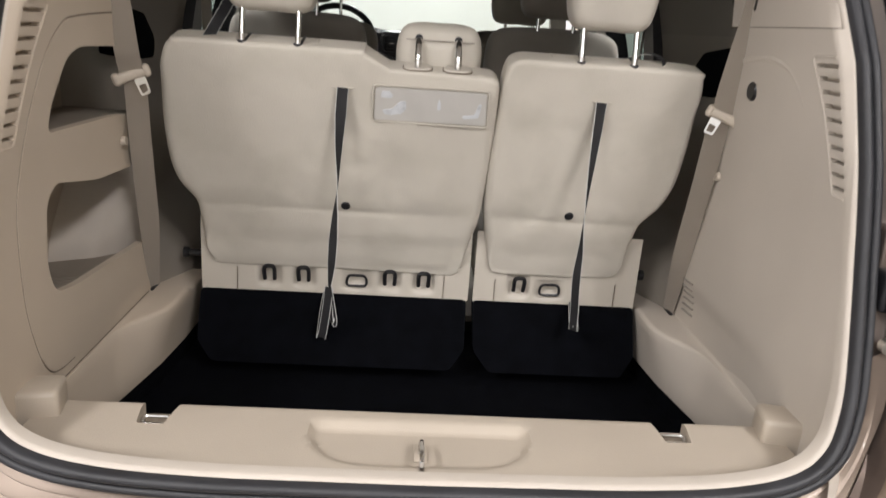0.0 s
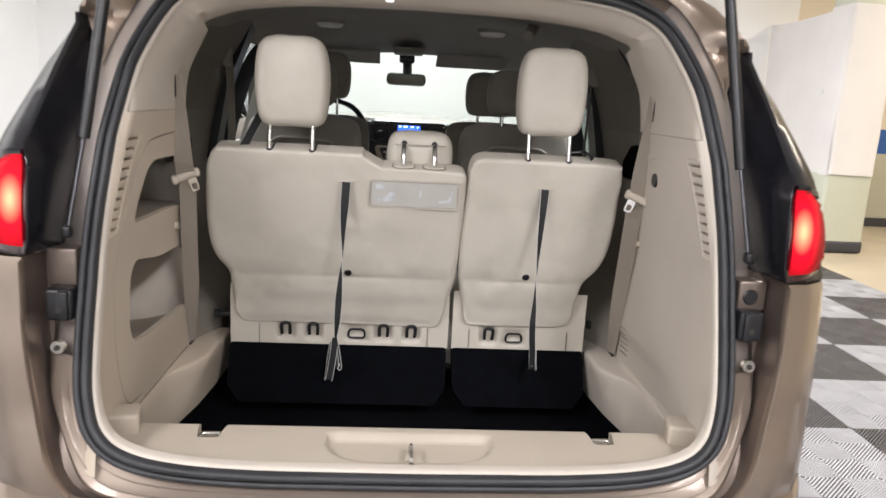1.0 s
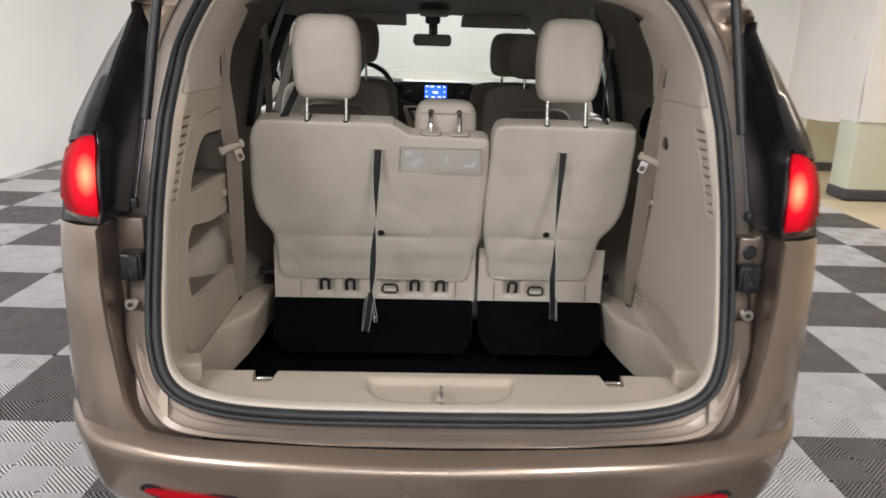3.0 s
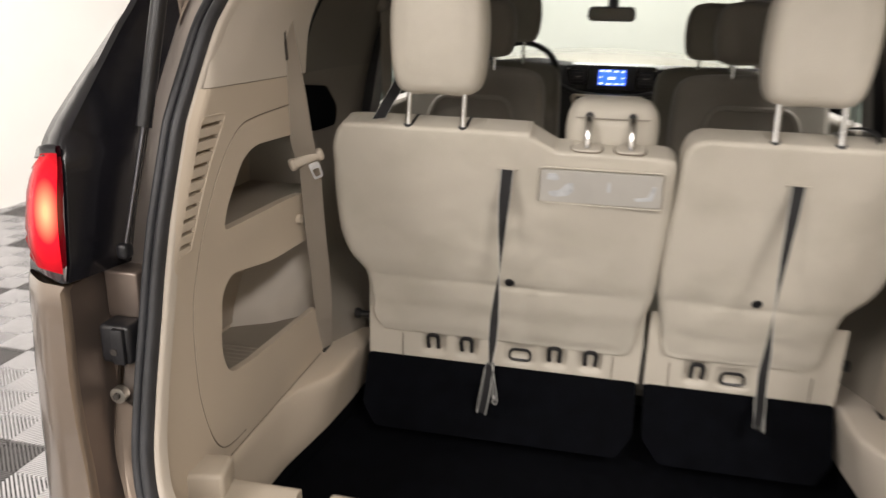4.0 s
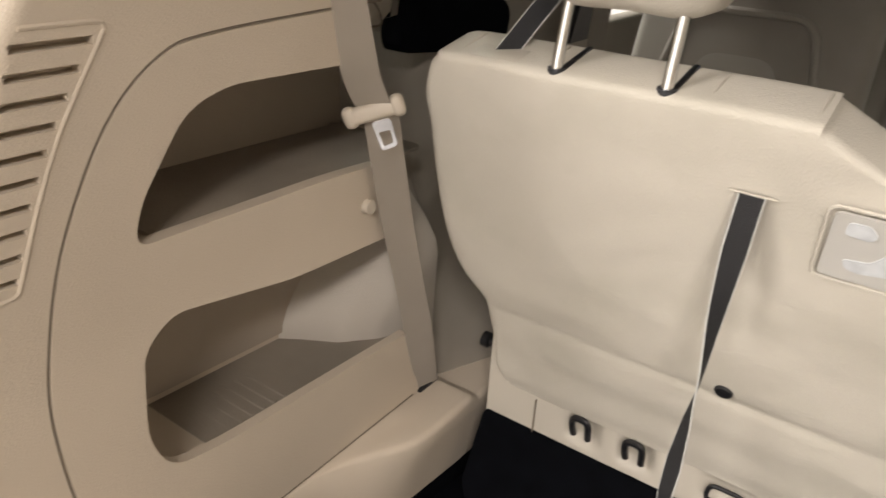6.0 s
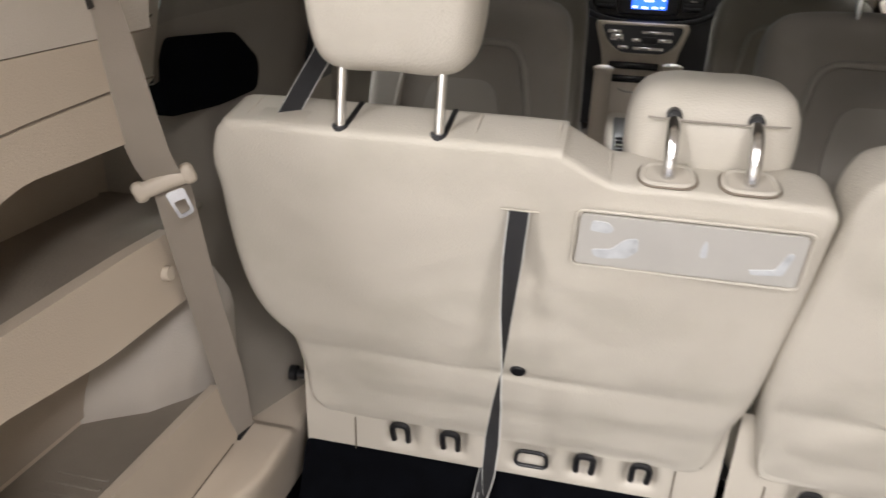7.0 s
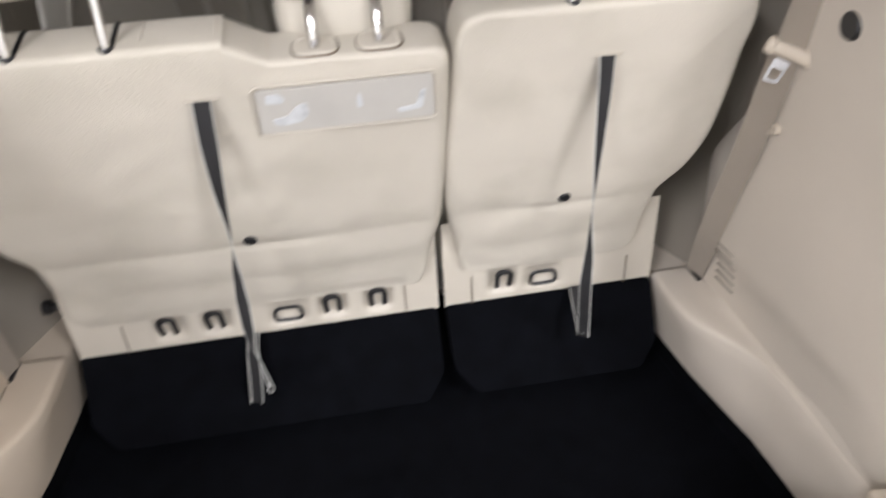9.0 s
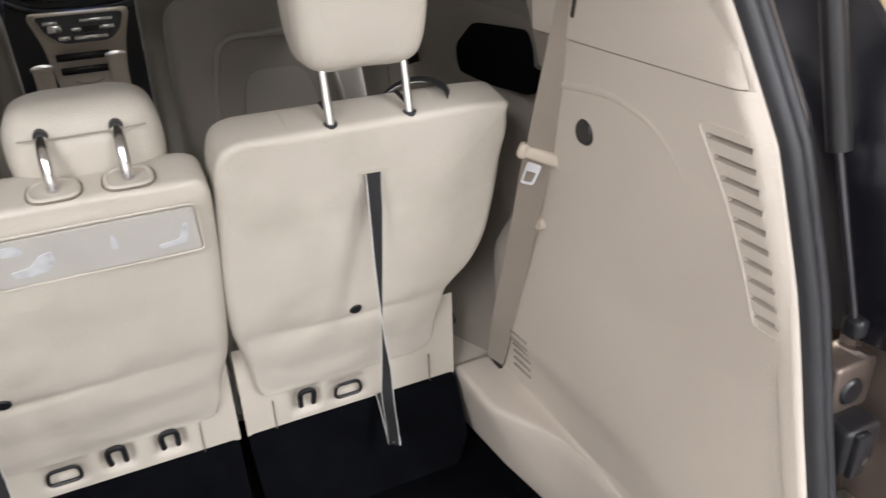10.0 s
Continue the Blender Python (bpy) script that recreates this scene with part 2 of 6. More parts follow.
def tube(bm, points, r, seg=8, closed=False, caps=True):
    pts = [Vector(p) for p in points]
    n = len(pts)
    rings, side = [], None
    for i, p in enumerate(pts):
        d = (pts[(i + 1) % n] - pts[i - 1]) if closed else (pts[min(i + 1, n - 1)] - pts[max(i - 1, 0)])
        d.normalize()
        if side is None:
            side = d.orthogonal().normalized()
        side = (side - d * side.dot(d)).normalized()
        up = d.cross(side)
        rr = r(i / (n - 1)) if callable(r) else r
        rings.append([p + rr * (math.cos(a) * side + math.sin(a) * up) for a in (2 * math.pi * k / seg for k in range(seg))])
    vs = loft(bm, rings, around=True, along=closed)
    if caps and not closed:
        bm.faces.new(vs[0][::-1])
        bm.faces.new(vs[-1])
    return bm


def sweep(bm, points, normals, profile):
    """A closed loop swept with a profile of (out, back) pairs: out along the normal, back along +y."""
    rings = [[p + a * nrm + Vector((0, b, 0)) for a, b in profile] for p, nrm in zip(points, normals)]
    loft(bm, rings, around=True, along=True)
    return bm


def ribbon(bm, points, wide, width, thick):
    """A flat band: a box section along the points; wide: the direction of its width at each point."""
    rings = []
    n = len(points)
    for i, p in enumerate(points):
        p = Vector(p)
        d = (Vector(points[min(i + 1, n - 1)]) - Vector(points[max(i - 1, 0)])).normalized()
        w = Vector(wide[i] if isinstance(wide, list) else wide)
        w = (w - d * w.dot(d)).normalized()
        k = d.cross(w) * thick / 2
        wd = width[i] if isinstance(width, list) else width
        rings.append([p + w * wd / 2 + k, p - w * wd / 2 + k, p - w * wd / 2 - k, p + w * wd / 2 - k])
    vs = loft(bm, rings, around=True)
    bm.faces.new(vs[0][::-1])
    bm.faces.new(vs[-1])
    return bm


def prism(bm, outline, place, d0, d1):
    """A solid between two copies of a closed outline; place(u, v, d) gives the point."""
    a = [bm.verts.new(place(u, v, d0)) for u, v in outline]
    b = [bm.verts.new(place(u, v, d1)) for u, v in outline]
    n = len(a)
    bm.faces.new(a)
    bm.faces.new(b[::-1])
    for i in range(n):
        bm.faces.new((a[i], b[i], b[(i + 1) % n], a[(i + 1) % n]))
    return bm


def smooth2(points, per=5, closed=True):
    return [(p.x, p.y) for p in catmull([(a, b, 0) for a, b in points], per, closed)]


def soft_corner(points, r, per=5):
    """A polygon with its corners rounded to about r."""
    out, n = [], len(points)
    for i in range(n):
        a, b, c = (Vector(points[(i + k) % n]) for k in (-1, 0, 1))
        u, w = a - b, c - b
        k = min(r, u.length * 0.45, w.length * 0.45)
        p, q = b + u.normalized() * k, b + w.normalized() * k
        for j in range(per + 1):
            t = j / per
            s = (1 - t) ** 2 * p + 2 * t * (1 - t) * b + t * t * q
            out.append((s.x, s.y))
    return out


def pillow(bm, outline, centre, place, rim=0.03, bulge=0.012, depth=0.1, shape=None, rings=14, crisp=None, lift=None):
    """An upholstered block: a face that swells over its outline, a rounded rim, and a back.
    place(u, v, w): the point, w outwards from the face; shape(u, v): more height of the face;
    crisp(u, v): how round the rim is there, 1 the whole radius; lift(u, v): height that the rim keeps too."""
    cu, cv = centre
    rows = []

    def ring(k, w, front=True):
        row = []
        for u, v in outline:
            m = crisp(u, v) if crisp and front else 1.0
            inner = 1 - (1 - edge) * m
            j = inner * k / edge if k <= edge else 1 - (1 - k) * m
            a, b = cu + (u - cu) * j, cv + (v - cv) * j
            extra = (shape(a, b) if shape else 0.0) * min(1.0, (1.0 - k) * 9 + 0.15)
            if front:
                extra += lift(a, b) if lift else 0.0
            row.append(place(a, b, (w if w > 0 else w * m) + extra))
        return row

    far = sum(math.hypot(u - cu, v - cv) for u, v in outline) / len(outline)
    edge = 1 - rim / far
    for i in range(1, rings + 1):
        k = edge * i / rings
        rows.append(ring(k, bulge * (1 - (i / rings) ** 3)))
    for i in range(1, 6):
        a = math.pi / 2 * i / 5
        rows.append(ring(edge + (1 - edge) * math.sin(a), -rim * (1 - math.cos(a))))
    rows.append(ring(1.0, -depth + rim, False))
    for i in range(1, 5):
        a = math.pi / 2 * i / 4
        rows.append(ring(edge + (1 - edge) * math.cos(a), -depth + rim - rim * math.sin(a), False))
    vs = loft(bm, rows, around=True)
    mid = bm.verts.new(place(cu, cv, bulge + (shape(cu, cv) if shape else 0)))
    n = len(outline)
    for i in range(n):
        bm.faces.new((mid, vs[0][i], vs[0][(i + 1) % n]))
    bm.faces.new(vs[-1])
    return bm


def carve(ob, cutters):
    """Takes the solids away from a mesh."""
    spare = []
    for c in cutters:
        me = bpy.data.meshes.new("cutter")
        bmesh.ops.recalc_face_normals(c, faces=c.faces)
        c.to_mesh(me)
        c.free()
        tool = new("cutter", me)
        mod = ob.modifiers.new("cut", "BOOLEAN")
        mod.operation, mod.object, mod.solver = "DIFFERENCE", tool, "EXACT"
        spare.append(tool)
    bpy.context.view_layer.update()
    me = bpy.data.meshes.new_from_object(ob.evaluated_get(bpy.context.evaluated_depsgraph_get()))
    ob.modifiers.clear()
    ob.data = me
    for tool in spare:
        bpy.data.objects.remove(tool)
    me.polygons.foreach_set("use_smooth", [True] * len(me.polygons))
    me.set_sharp_from_angle(angle=radians(38))


def table(x, xs, ys):
    return float(np.interp(x, xs, ys))


# ---- the room ----
XL, XR, YN, YS, ZC = -4.32, 9.0, 7.75, -7.0, 3.6


def slab(name, lo, hi, mat, label):
    size = [b - a for a, b in zip(lo, hi)]
    return structure(name, box(size, [(a + b) / 2 for a, b in zip(lo, hi)], 0), mat, label)


slab("ground", (XL - 0.2, YS - 0.2, -0.1), (XR + 0.2, YN + 0.2, -0.016), CONCRETE, "tan sealed concrete floor with faint stains")
slab("wall_west", (XL - 0.75, YS, -0.016), (XL, YN, ZC), WALL, "plain white painted studio wall")
slab("wall_north", (XL - 0.75, YN, -0.016), (4.95, YN + 0.65, ZC), WALL, "plain white painted studio wall")
slab("wall_south", (XL - 0.2, YS - 0.2, -0.016), (XR + 0.2, YS, ZC), WALL, "plain white painted wall")
slab("wall_east", (XR, YS, -0.016), (XR + 0.2, YN, ZC), CREAM, "plain cream painted wall")
slab("ceiling", (XL - 0.2, YS - 0.2, ZC), (XR + 0.2, YN + 0.25, ZC + 0.1), CEILING, "plain white ceiling")
# the banded wall behind the column: sage below, blue stripe, cream above
slab("wall_banded", (4.95, YN + 0.05, -0.016), (XR + 0.2, YN + 0.25, ZC), CREAM, "cream painted wall above a blue stripe")
slab("trim_sage", (4.95, YN + 0.04, 0.1), (XR, YN + 0.05, 0.955), SAGE, "sage green painted lower wall band")
slab("trim_blue", (4.95, YN + 0.038, 0.955), (XR, YN + 0.05, 1.27), BLUE, "blue painted stripe along the wall")
slab("baseboard", (4.95, YN + 0.02, -0.016), (XR, YN + 0.05, 0.1), DADO, "charcoal painted skirting band")

# floor tiles: ribbed plastic squares in a checker
TX, TY, TX0, TY0, SKEW = 0.632, 0.604, -1.768, 4.52, 0.02


def tile_mesh(name, mat, ribs):
    bm = bmesh.new()
    hx, hy, top = TX / 2 - 0.0012, TY / 2 - 0.0012, 0.0
    if not ribs:
        return mesh_from(name, box((2 * hx, 2 * hy, 0.014), (0, 0, -0.007), 0.002, 1), mat, False)
    # plate under the ribs takes the near-black shade colour
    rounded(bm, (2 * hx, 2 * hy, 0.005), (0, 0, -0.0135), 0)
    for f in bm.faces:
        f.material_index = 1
    cell_x, cell_y, count = 2 * hx / 4, 2 * hy / 4, 9
    for i in range(4):
        for j in range(4):
            x0, y0 = -hx + i * cell_x, -hy + j * cell_y
            lean = 1 if (i + j) % 2 else -1
            for k in range(-count + 1, count):
                # one diagonal rib, clipped to its cell
                c, w = k / count, 0.27 / count
                line = []
                for s in (c - w, c + w):
                    a, b = max(0.0, s), min(1.0, 1.0 + s)
                    if b - a < 0.01:
                        line = None
                        break
                    line.append(((a, a - s), (b, b - s)))
                if not line:
                    continue
                (a0, a1), (b0, b1) = line
                quad = [a0, a1, b1, b0]
                if lean < 0:
                    quad = [(1 - u, v) for u, v in quad]
                tops = [bm.verts.new((x0 + u * cell_x, y0 + v * cell_y, top)) for u, v in quad]
                lows = [bm.verts.new((x0 + u * cell_x, y0 + v * cell_y, -0.011)) for u, v in quad]
                bm.faces.new(tops)
                bm.faces.new((tops[0], tops[1], lows[1], lows[0]))
                bm.faces.new((tops[2], tops[3], lows[3], lows[2]))
    me = bpy.data.meshes.new(name)
    bm.to_mesh(me)
    bm.free()
    me.materials.append(mat)
    me.materials.append(TILE_GAP_SHADE)
    return me


# ---- the column and its cloth ----
def smoothstep(a, b, x):
    t = min(1.0, max(0.0, (x - a) / (b - a)))
    return t * t * (3 - 2 * t)


column = thing("column", (4.68, 6.0, 0), "sage painted square concrete column standing by the tiled floor", "column", kind="structure")
part("shaft", box((0.49, 0.36, 3.6), (4.66, 5.93, 1.8), 0.03, 3), PALE_SAGE, column)
part("skirting", box((0.514, 0.384, 0.13), (4.66, 5.93, 0.055), 0.03, 3), DADO, column, "charcoal painted base band")


def column_cloth():
    """A cloth wrapped round the column, with one corner drawn out to the wall."""
    cloth = thing("cloth_wrap", (4.68, 6.0, 1.0), "white cloth sheet wrapped round the column and drawn aside", "cloth")
    bm = bmesh.new()
    plan = soft_corner([(4.405, 6.13), (4.405, 5.73), (4.90, 5.73), (4.90, 6.13)], 0.04, 4)
    rows = []
    for j in range(13):
        z = 0.80 + (2.49 - 0.80) * j / 12
        rows.append([(x + 0.010 * noise.noise((x * 3, y * 3, z * 2.0)) + 0.006 * math.sin(9 * z + 7 * x), y + 0.012 * noise.noise((x * 4, y * 3, z * 2.5 + 5)), z + (0.05 * noise.noise((x, y, 1)) if j in (0, 12) else 0)) for x, y in plan])
    loft(bm, rows, around=True)
    part("wrap", bm, SHEET, cloth)
    bm = bmesh.new()
    rows = []
    for j in range(13):
        t = j / 12
        rows.append([])
        for i in range(13):
            s = i / 12
            x = 4.40 + 0.22 * s
            y = 5.75 + 1.98 * s
            z = (0.80 - 0.04 * s) * (1 - t) + (2.49 - 0.01 * s) * t
            rows[-1].append((x + 0.02 * noise.noise((x * 2, y * 1.3, z * 1.5)) - 0.03 * math.sin(math.pi * s), y, z - 0.04 * math.sin(math.pi * s)))
    vs = loft(bm, rows)
    bmesh.ops.solidify(bm, geom=bm.faces[:], thickness=0.004)
    part("drape", bm, SHEET, cloth)


column_cloth()

# ---- the minivan: outline of the tailgate opening ----
van = thing("minivan", (0, 2.3, 0), "bronze metallic minivan parked with its tailgate up", "car")

SEAL_Z = [0.5, 0.6, 0.8, 0.95, 1.1, 1.25, 1.4, 1.55, 1.65, 1.8]
SEAL_Y = [-0.06, -0.04, 0.027, 0.070, 0.107, 0.154, 0.237, 0.36, 0.46, 0.6]


def seal_y(z):
    return table(z, SEAL_Z, SEAL_Y)


HALF = [(0, 0.577), (0.17, 0.578), (0.34, 0.580), (0.49, 0.590), (0.595, 0.613), (0.648, 0.652), (0.671, 0.715), (0.679, 0.79),
        (0.680, 0.90), (0.677, 1.03), (0.667, 1.17), (0.652, 1.33), (0.634, 1.44), (0.595, 1.543), (0.545, 1.590), (0.465, 1.618), (0.29, 1.638), (0, 1.645)]
curve = catmull([(x, z, 0) for x, z in HALF], 6)
ring2 = [(p.x, p.y) for p in curve] + [(-p.x, p.y) for p in curve[-2:0:-1]]


def ring_normals(pts):
    out = []
    n = len(pts)
    for i in range(n):
        a, b = pts[i - 1], pts[(i + 1) % n]
        d = Vector((b[0] - a[0], b[1] - a[1])).normalized()
        out.append(Vector((d.y, 0, -d.x)))
    return out


RN = ring_normals(ring2)
RP = [Vector((x, seal_y(z), z)) for x, z in ring2]


def ring_at(out, back):
    return [p + out * n + Vector((0, back, 0)) for p, n in zip(RP, RN)]


# rubber seal: a flat lip, a groove and a bulb
bm = bmesh.new()
profile = [(-0.001, 0.022), (-0.001, 0.002)]
profile += [(0.009 + 0.0095 * math.cos(a), -0.004 + 0.012 * math.sin(a)) for a in np.linspace(math.pi, 2 * math.pi, 7)]
profile += [(0.0188, 0.002), (0.0205, 0.002)]
profile += [(0.0285 + 0.0085 * math.cos(a), 0.001 + 0.012 * math.sin(a)) for a in np.linspace(math.pi, 2 * math.pi, 7)]
profile += [(0.037, 0.022)]
sweep(bm, RP, RN, profile)
part("door_seal", bm, RUBBER, van, "black rubber weatherstrip round the opening", angle=60)

# painted flange outside the seal


def flange_ring(k):
    """Points round the opening, from the seal outwards; wider at the sides than below."""
    row = []
    for p, n in zip(RP, RN):
        side = abs(n.x)
        low = max(0.0, -n.z)
        mix = min(1.0, max(0.0, (low - 0.15) / 0.5))
        so, sb = [(0.030, 0.018), (0.036, 0.032), (0.066 + 0.018 * side, 0.042), (0.072 + 0.020 * side, 0.050)][k]
        lo, lb = [(0.030, 0.012), (0.041, 0.006), (0.048, -0.010), (0.054, -0.012)][k]
        o, b = so * (1 - mix) + lo * mix, sb * (1 - mix) + lb * mix
        row.append(p + o * n + Vector((0, b, 0)))
    return row


keep = [i for i, p in enumerate(RP) if p.z > 0.775]
FLANGE_ROWS = [flange_ring(k) for k in range(4)]
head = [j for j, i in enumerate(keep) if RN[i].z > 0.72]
# darkened paint across the head carries the raised tailgate's shade
for first, last, mat, name in ((0, head[0], FLANGE_LIT, "body_flange"), (head[0], head[-1], JAMB_SHADED, "head_flange"), (head[-1], len(keep) - 1, FLANGE_LIT, "body_flange")):
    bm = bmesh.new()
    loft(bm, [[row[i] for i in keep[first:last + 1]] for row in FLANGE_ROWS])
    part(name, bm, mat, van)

# ---- body shell ----
BW_Z = [0.20, 0.30, 0.45, 0.70, 0.93, 1.05, 1.11, 1.17, 1.22, 1.30, 1.40, 1.52, 1.62, 1.69, 1.735, 1.755]
BW_X = [0.90, 0.94, 0.97, 0.982, 0.982, 0.968, 0.954, 0.938, 0.924, 0.902, 0.870, 0.820, 0.735, 0.63, 0.44, 0.0]


def half_width(z):
    return table(z, BW_Z, BW_X)


def nose(y):
    """How the body narrows to the front."""
    return 1.0 - 0.16 * max(0.0, (y - 3.7) / 1.3) ** 2.2


def corner(z, t):
    """The rear corner of the body in plan at height z, from the panel edge (t=0) round to the side (t=1)."""
    w = half_width(z)
    edge = table(z, [0.48, 0.51, 0.53, 0.56, 0.60, 0.68, 0.77, 0.87, 1.00, 1.022, 1.21, 1.23, 1.4, 1.52, 1.62, 1.70], [0.66, 0.69, 0.718, 0.742, 0.758, 0.776, 0.793, 0.805, 0.805, 0.789, 0.789, 0.798, 0.79, 0.782, 0.715, 0.60])
    back = table(z, [0.45, 0.55, 0.7, 0.9, 1.02, 1.22, 1.4, 1.52, 1.62, 1.70], [-0.075, -0.055, -0.024, 0.0, 0.005, 0.03, 0.16, 0.27, 0.37, 0.44])
    xs = [edge, edge + (w - edge) * 0.28, edge + (w - edge) * 0.58, edge + (w - edge) * 0.84, edge + (w - edge) * 0.96, w]
    ys = [back, back + 0.008, back + 0.045, back + 0.14, back + 0.24, back + 0.42]
    s = t * 5
    return table(s, range(6), xs), table(s, range(6), ys)


def quarter(sign):
    """The painted rear quarter below the lamp, with its inward return."""
    bm = bmesh.new()
    rows, jamb = [], []
    for z in list(np.linspace(0.49, 0.62, 10)) + list(np.linspace(0.64, 1.0, 14)) + [1.012]:
        row = []
        x0, y0 = corner(z, 0)
        fx = table(z, [0.48, 0.513, 0.524, 0.552, 0.595, 0.65, 0.70, 0.75, 1.03], [0.56, 0.60, 0.66, 0.70, 0.728, 0.752, 0.768, 0.775, 0.777])
        row.append((fx - 0.004, table(z, [0.51, 0.552, 0.595, 0.65, 0.70, 0.80], [-0.065, -0.030, -0.006, 0.016, 0.036, 0.052]) if z < 0.80 else seal_y(z) + 0.032, z))
        row.append((fx + 0.003, y0 + 0.035 + 0.06 * smoothstep(0.52, 0.74, z), z))
        row.append((max(x0 - 0.012, fx + 0.006), y0 + 0.035 + 0.06 * smoothstep(0.52, 0.74, z), z))
        row.append((x0 - 0.005, y0 + 0.016, z))
        jamb.append([(sign * a, b, c) for a, b, c in row])
        row = row[-1:]
        row.append((x0 - 0.003, y0 + 0.005, z))
        for t in np.linspace(0, 1, 18):
            x, y = corner(z, t)
            row.append((x, y, z))
        rows.append([(sign * a, b, c) for a, b, c in row])
    loft(bm, rows)
    part("quarter_panel", bm, PAINT, van, angle=50)
    # gutter takes the darkened paint, its shade put in by colour
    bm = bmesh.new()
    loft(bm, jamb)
    part("gutter_panel", bm, JAMB_SHADED, van, "bronze painted rain gutter with shade in its colour", angle=50)


def arch(y, yc):
    d = 0.385 ** 2 - (y - yc) ** 2
    return 0.33 + math.sqrt(d) if d > 0 else 0.0


def side_panel(sign):
    bm = bmesh.new()
    rows = []
    for y in sorted(set([0.36] + list(np.linspace(0.42, 4.95, 110)))):
        low = max(0.20, arch(y, 0.98), arch(y, 4.06))
        top = table(y, [0.3, 1.0, 3.2, 4.0, 4.6, 4.95], [1.10, 1.07, 1.04, 1.02, 0.93, 0.80])
        row = []
        for z in np.linspace(low, max(top, low + 0.02), 12):
            x = half_width(z) * nose(y)
            if y < 0.42:
                x, _ = corner(z, 0.97)
            row.append((sign * x, y, z))
        rows.append(row)
    loft(bm, rows)
    bmesh.ops.solidify(bm, geom=bm.faces[:], thickness=0.01)
    part("side_panel", bm, PAINT, van)


for sign in (-1, 1):
    quarter(sign)
    side_panel(sign)


def bumper():
    """Rear bumper: a shelf, a soft edge, and a face that tucks under."""
    bm = bmesh.new()
    rows, under = [], []
    # (height, how far behind the plan line)
    lower = [(0.300, 0.066), (0.270, 0.078), (0.22, 0.11), (0.19, 0.16)]
    section = [(0.470, 0.075), (0.512, 0.064), (0.519, 0.056), (0.515, 0.045), (0.502, 0.016), (0.494, 0.005), (0.484, 0.001), (0.472, 0.003), (0.43, 0.013), (0.40, 0.020),
               (0.36, 0.030), (0.325, 0.045), (0.30, 0.066)]
    plan = catmull([(-0.995, 0.62, 0), (-0.985, 0.35, 0), (-0.955, 0.12, 0), (-0.86, -0.04, 0), (-0.72, -0.105, 0), (-0.45, -0.150, 0), (0, -0.172, 0),
                    (0.45, -0.150, 0), (0.72, -0.105, 0), (0.86, -0.04, 0), (0.955, 0.12, 0), (0.985, 0.35, 0), (0.995, 0.62, 0)], 7)
    for i, p in enumerate(plan):
        a, b = plan[max(i - 1, 0)], plan[min(i + 1, len(plan) - 1)]
        d = (b - a).normalized()
        inward = Vector((-d.y, d.x, 0))
        side = min(1.0, max(0.0, (abs(p.x) - 0.80) / 0.14))
        under.append([p + inward * back + Vector((0, 0, z)) for z, back in lower])
        row = []
        for z, back in section:
            lift = (0.035 * max(0.0, (abs(p.x) - 0.60) / 0.36) ** 1.6) * smoothstep(0.455, 0.50, z)
            row.append(p + inward * back * (1 - 0.75 * side * (z > 0.47)) + Vector((0, 0, z + lift)))
        rows.append(row)
    loft(bm, rows)
    part("rear_bumper", bm, PAINT, van, "bronze painted bumper", angle=60)
    bm = bmesh.new()
    loft(bm, under)
    part("bumper_valance", bm, BLACK, van, "black plastic valance under the bumper", angle=60)


bumper()
# stepped painted panel between the seal and the bumper
OUTER = [(0.777, 0.064, 0.80), (0.775, 0.050, 0.75), (0.768, 0.032, 0.70), (0.752, 0.012, 0.65), (0.728, -0.010, 0.595), (0.70, -0.035, 0.552), (0.66, -0.056, 0.524),
         (0.58, -0.073, 0.513), (0.45, -0.088, 0.511), (0.25, -0.104, 0.511), (0.0, -0.110, 0.511)]


def along(points):
    """Lengths along a line of points, from 0 to 1."""
    s = [0.0]
    for a, b in zip(points, points[1:]):
        s.append(s[-1] + (Vector(b) - Vector(a)).length)
    return [v / s[-1] for v in s]


def sill_panel():
    side = [(p, n) for p, n in zip(RP, RN) if p.z < 0.80 and p.x >= 0]
    side.sort(key=lambda r: -math.atan2(r[0].x, 1.1 - r[0].z))
    inner = [p + n * 0.033 + Vector((0, 0.012, 0)) for p, n in side]
    fine = catmull(OUTER, 8)
    si, so = along(inner), along(fine)
    outer = [Vector([table(v, so, [q[k] for q in fine]) for k in range(3)]) for v in si]
    steps = [(0.0, 0.0), (0.24, -0.003), (0.29, -0.006), (0.32, -0.004), (0.35, 0.004), (0.57, 0.000), (0.62, -0.004), (0.65, -0.002), (0.69, 0.007), (0.90, 0.006), (1.0, 0.012)]
    rows = []
    for p, q in zip(inner, outer):
        flat = smoothstep(0.74, 0.62, p.z)
        rows.append([p.lerp(q, f) + Vector((0, d * flat, 0.3 * d * flat)) for f, d in steps])
    rows += [[Vector((-v.x, v.y, v.z)) for v in row] for row in rows[-2::-1]]
    bm = bmesh.new()
    loft(bm, rows)
    part("sill_panel", bm, SILL_PAINT, van, "stepped bronze painted panel below the opening", angle=24)


sill_panel()

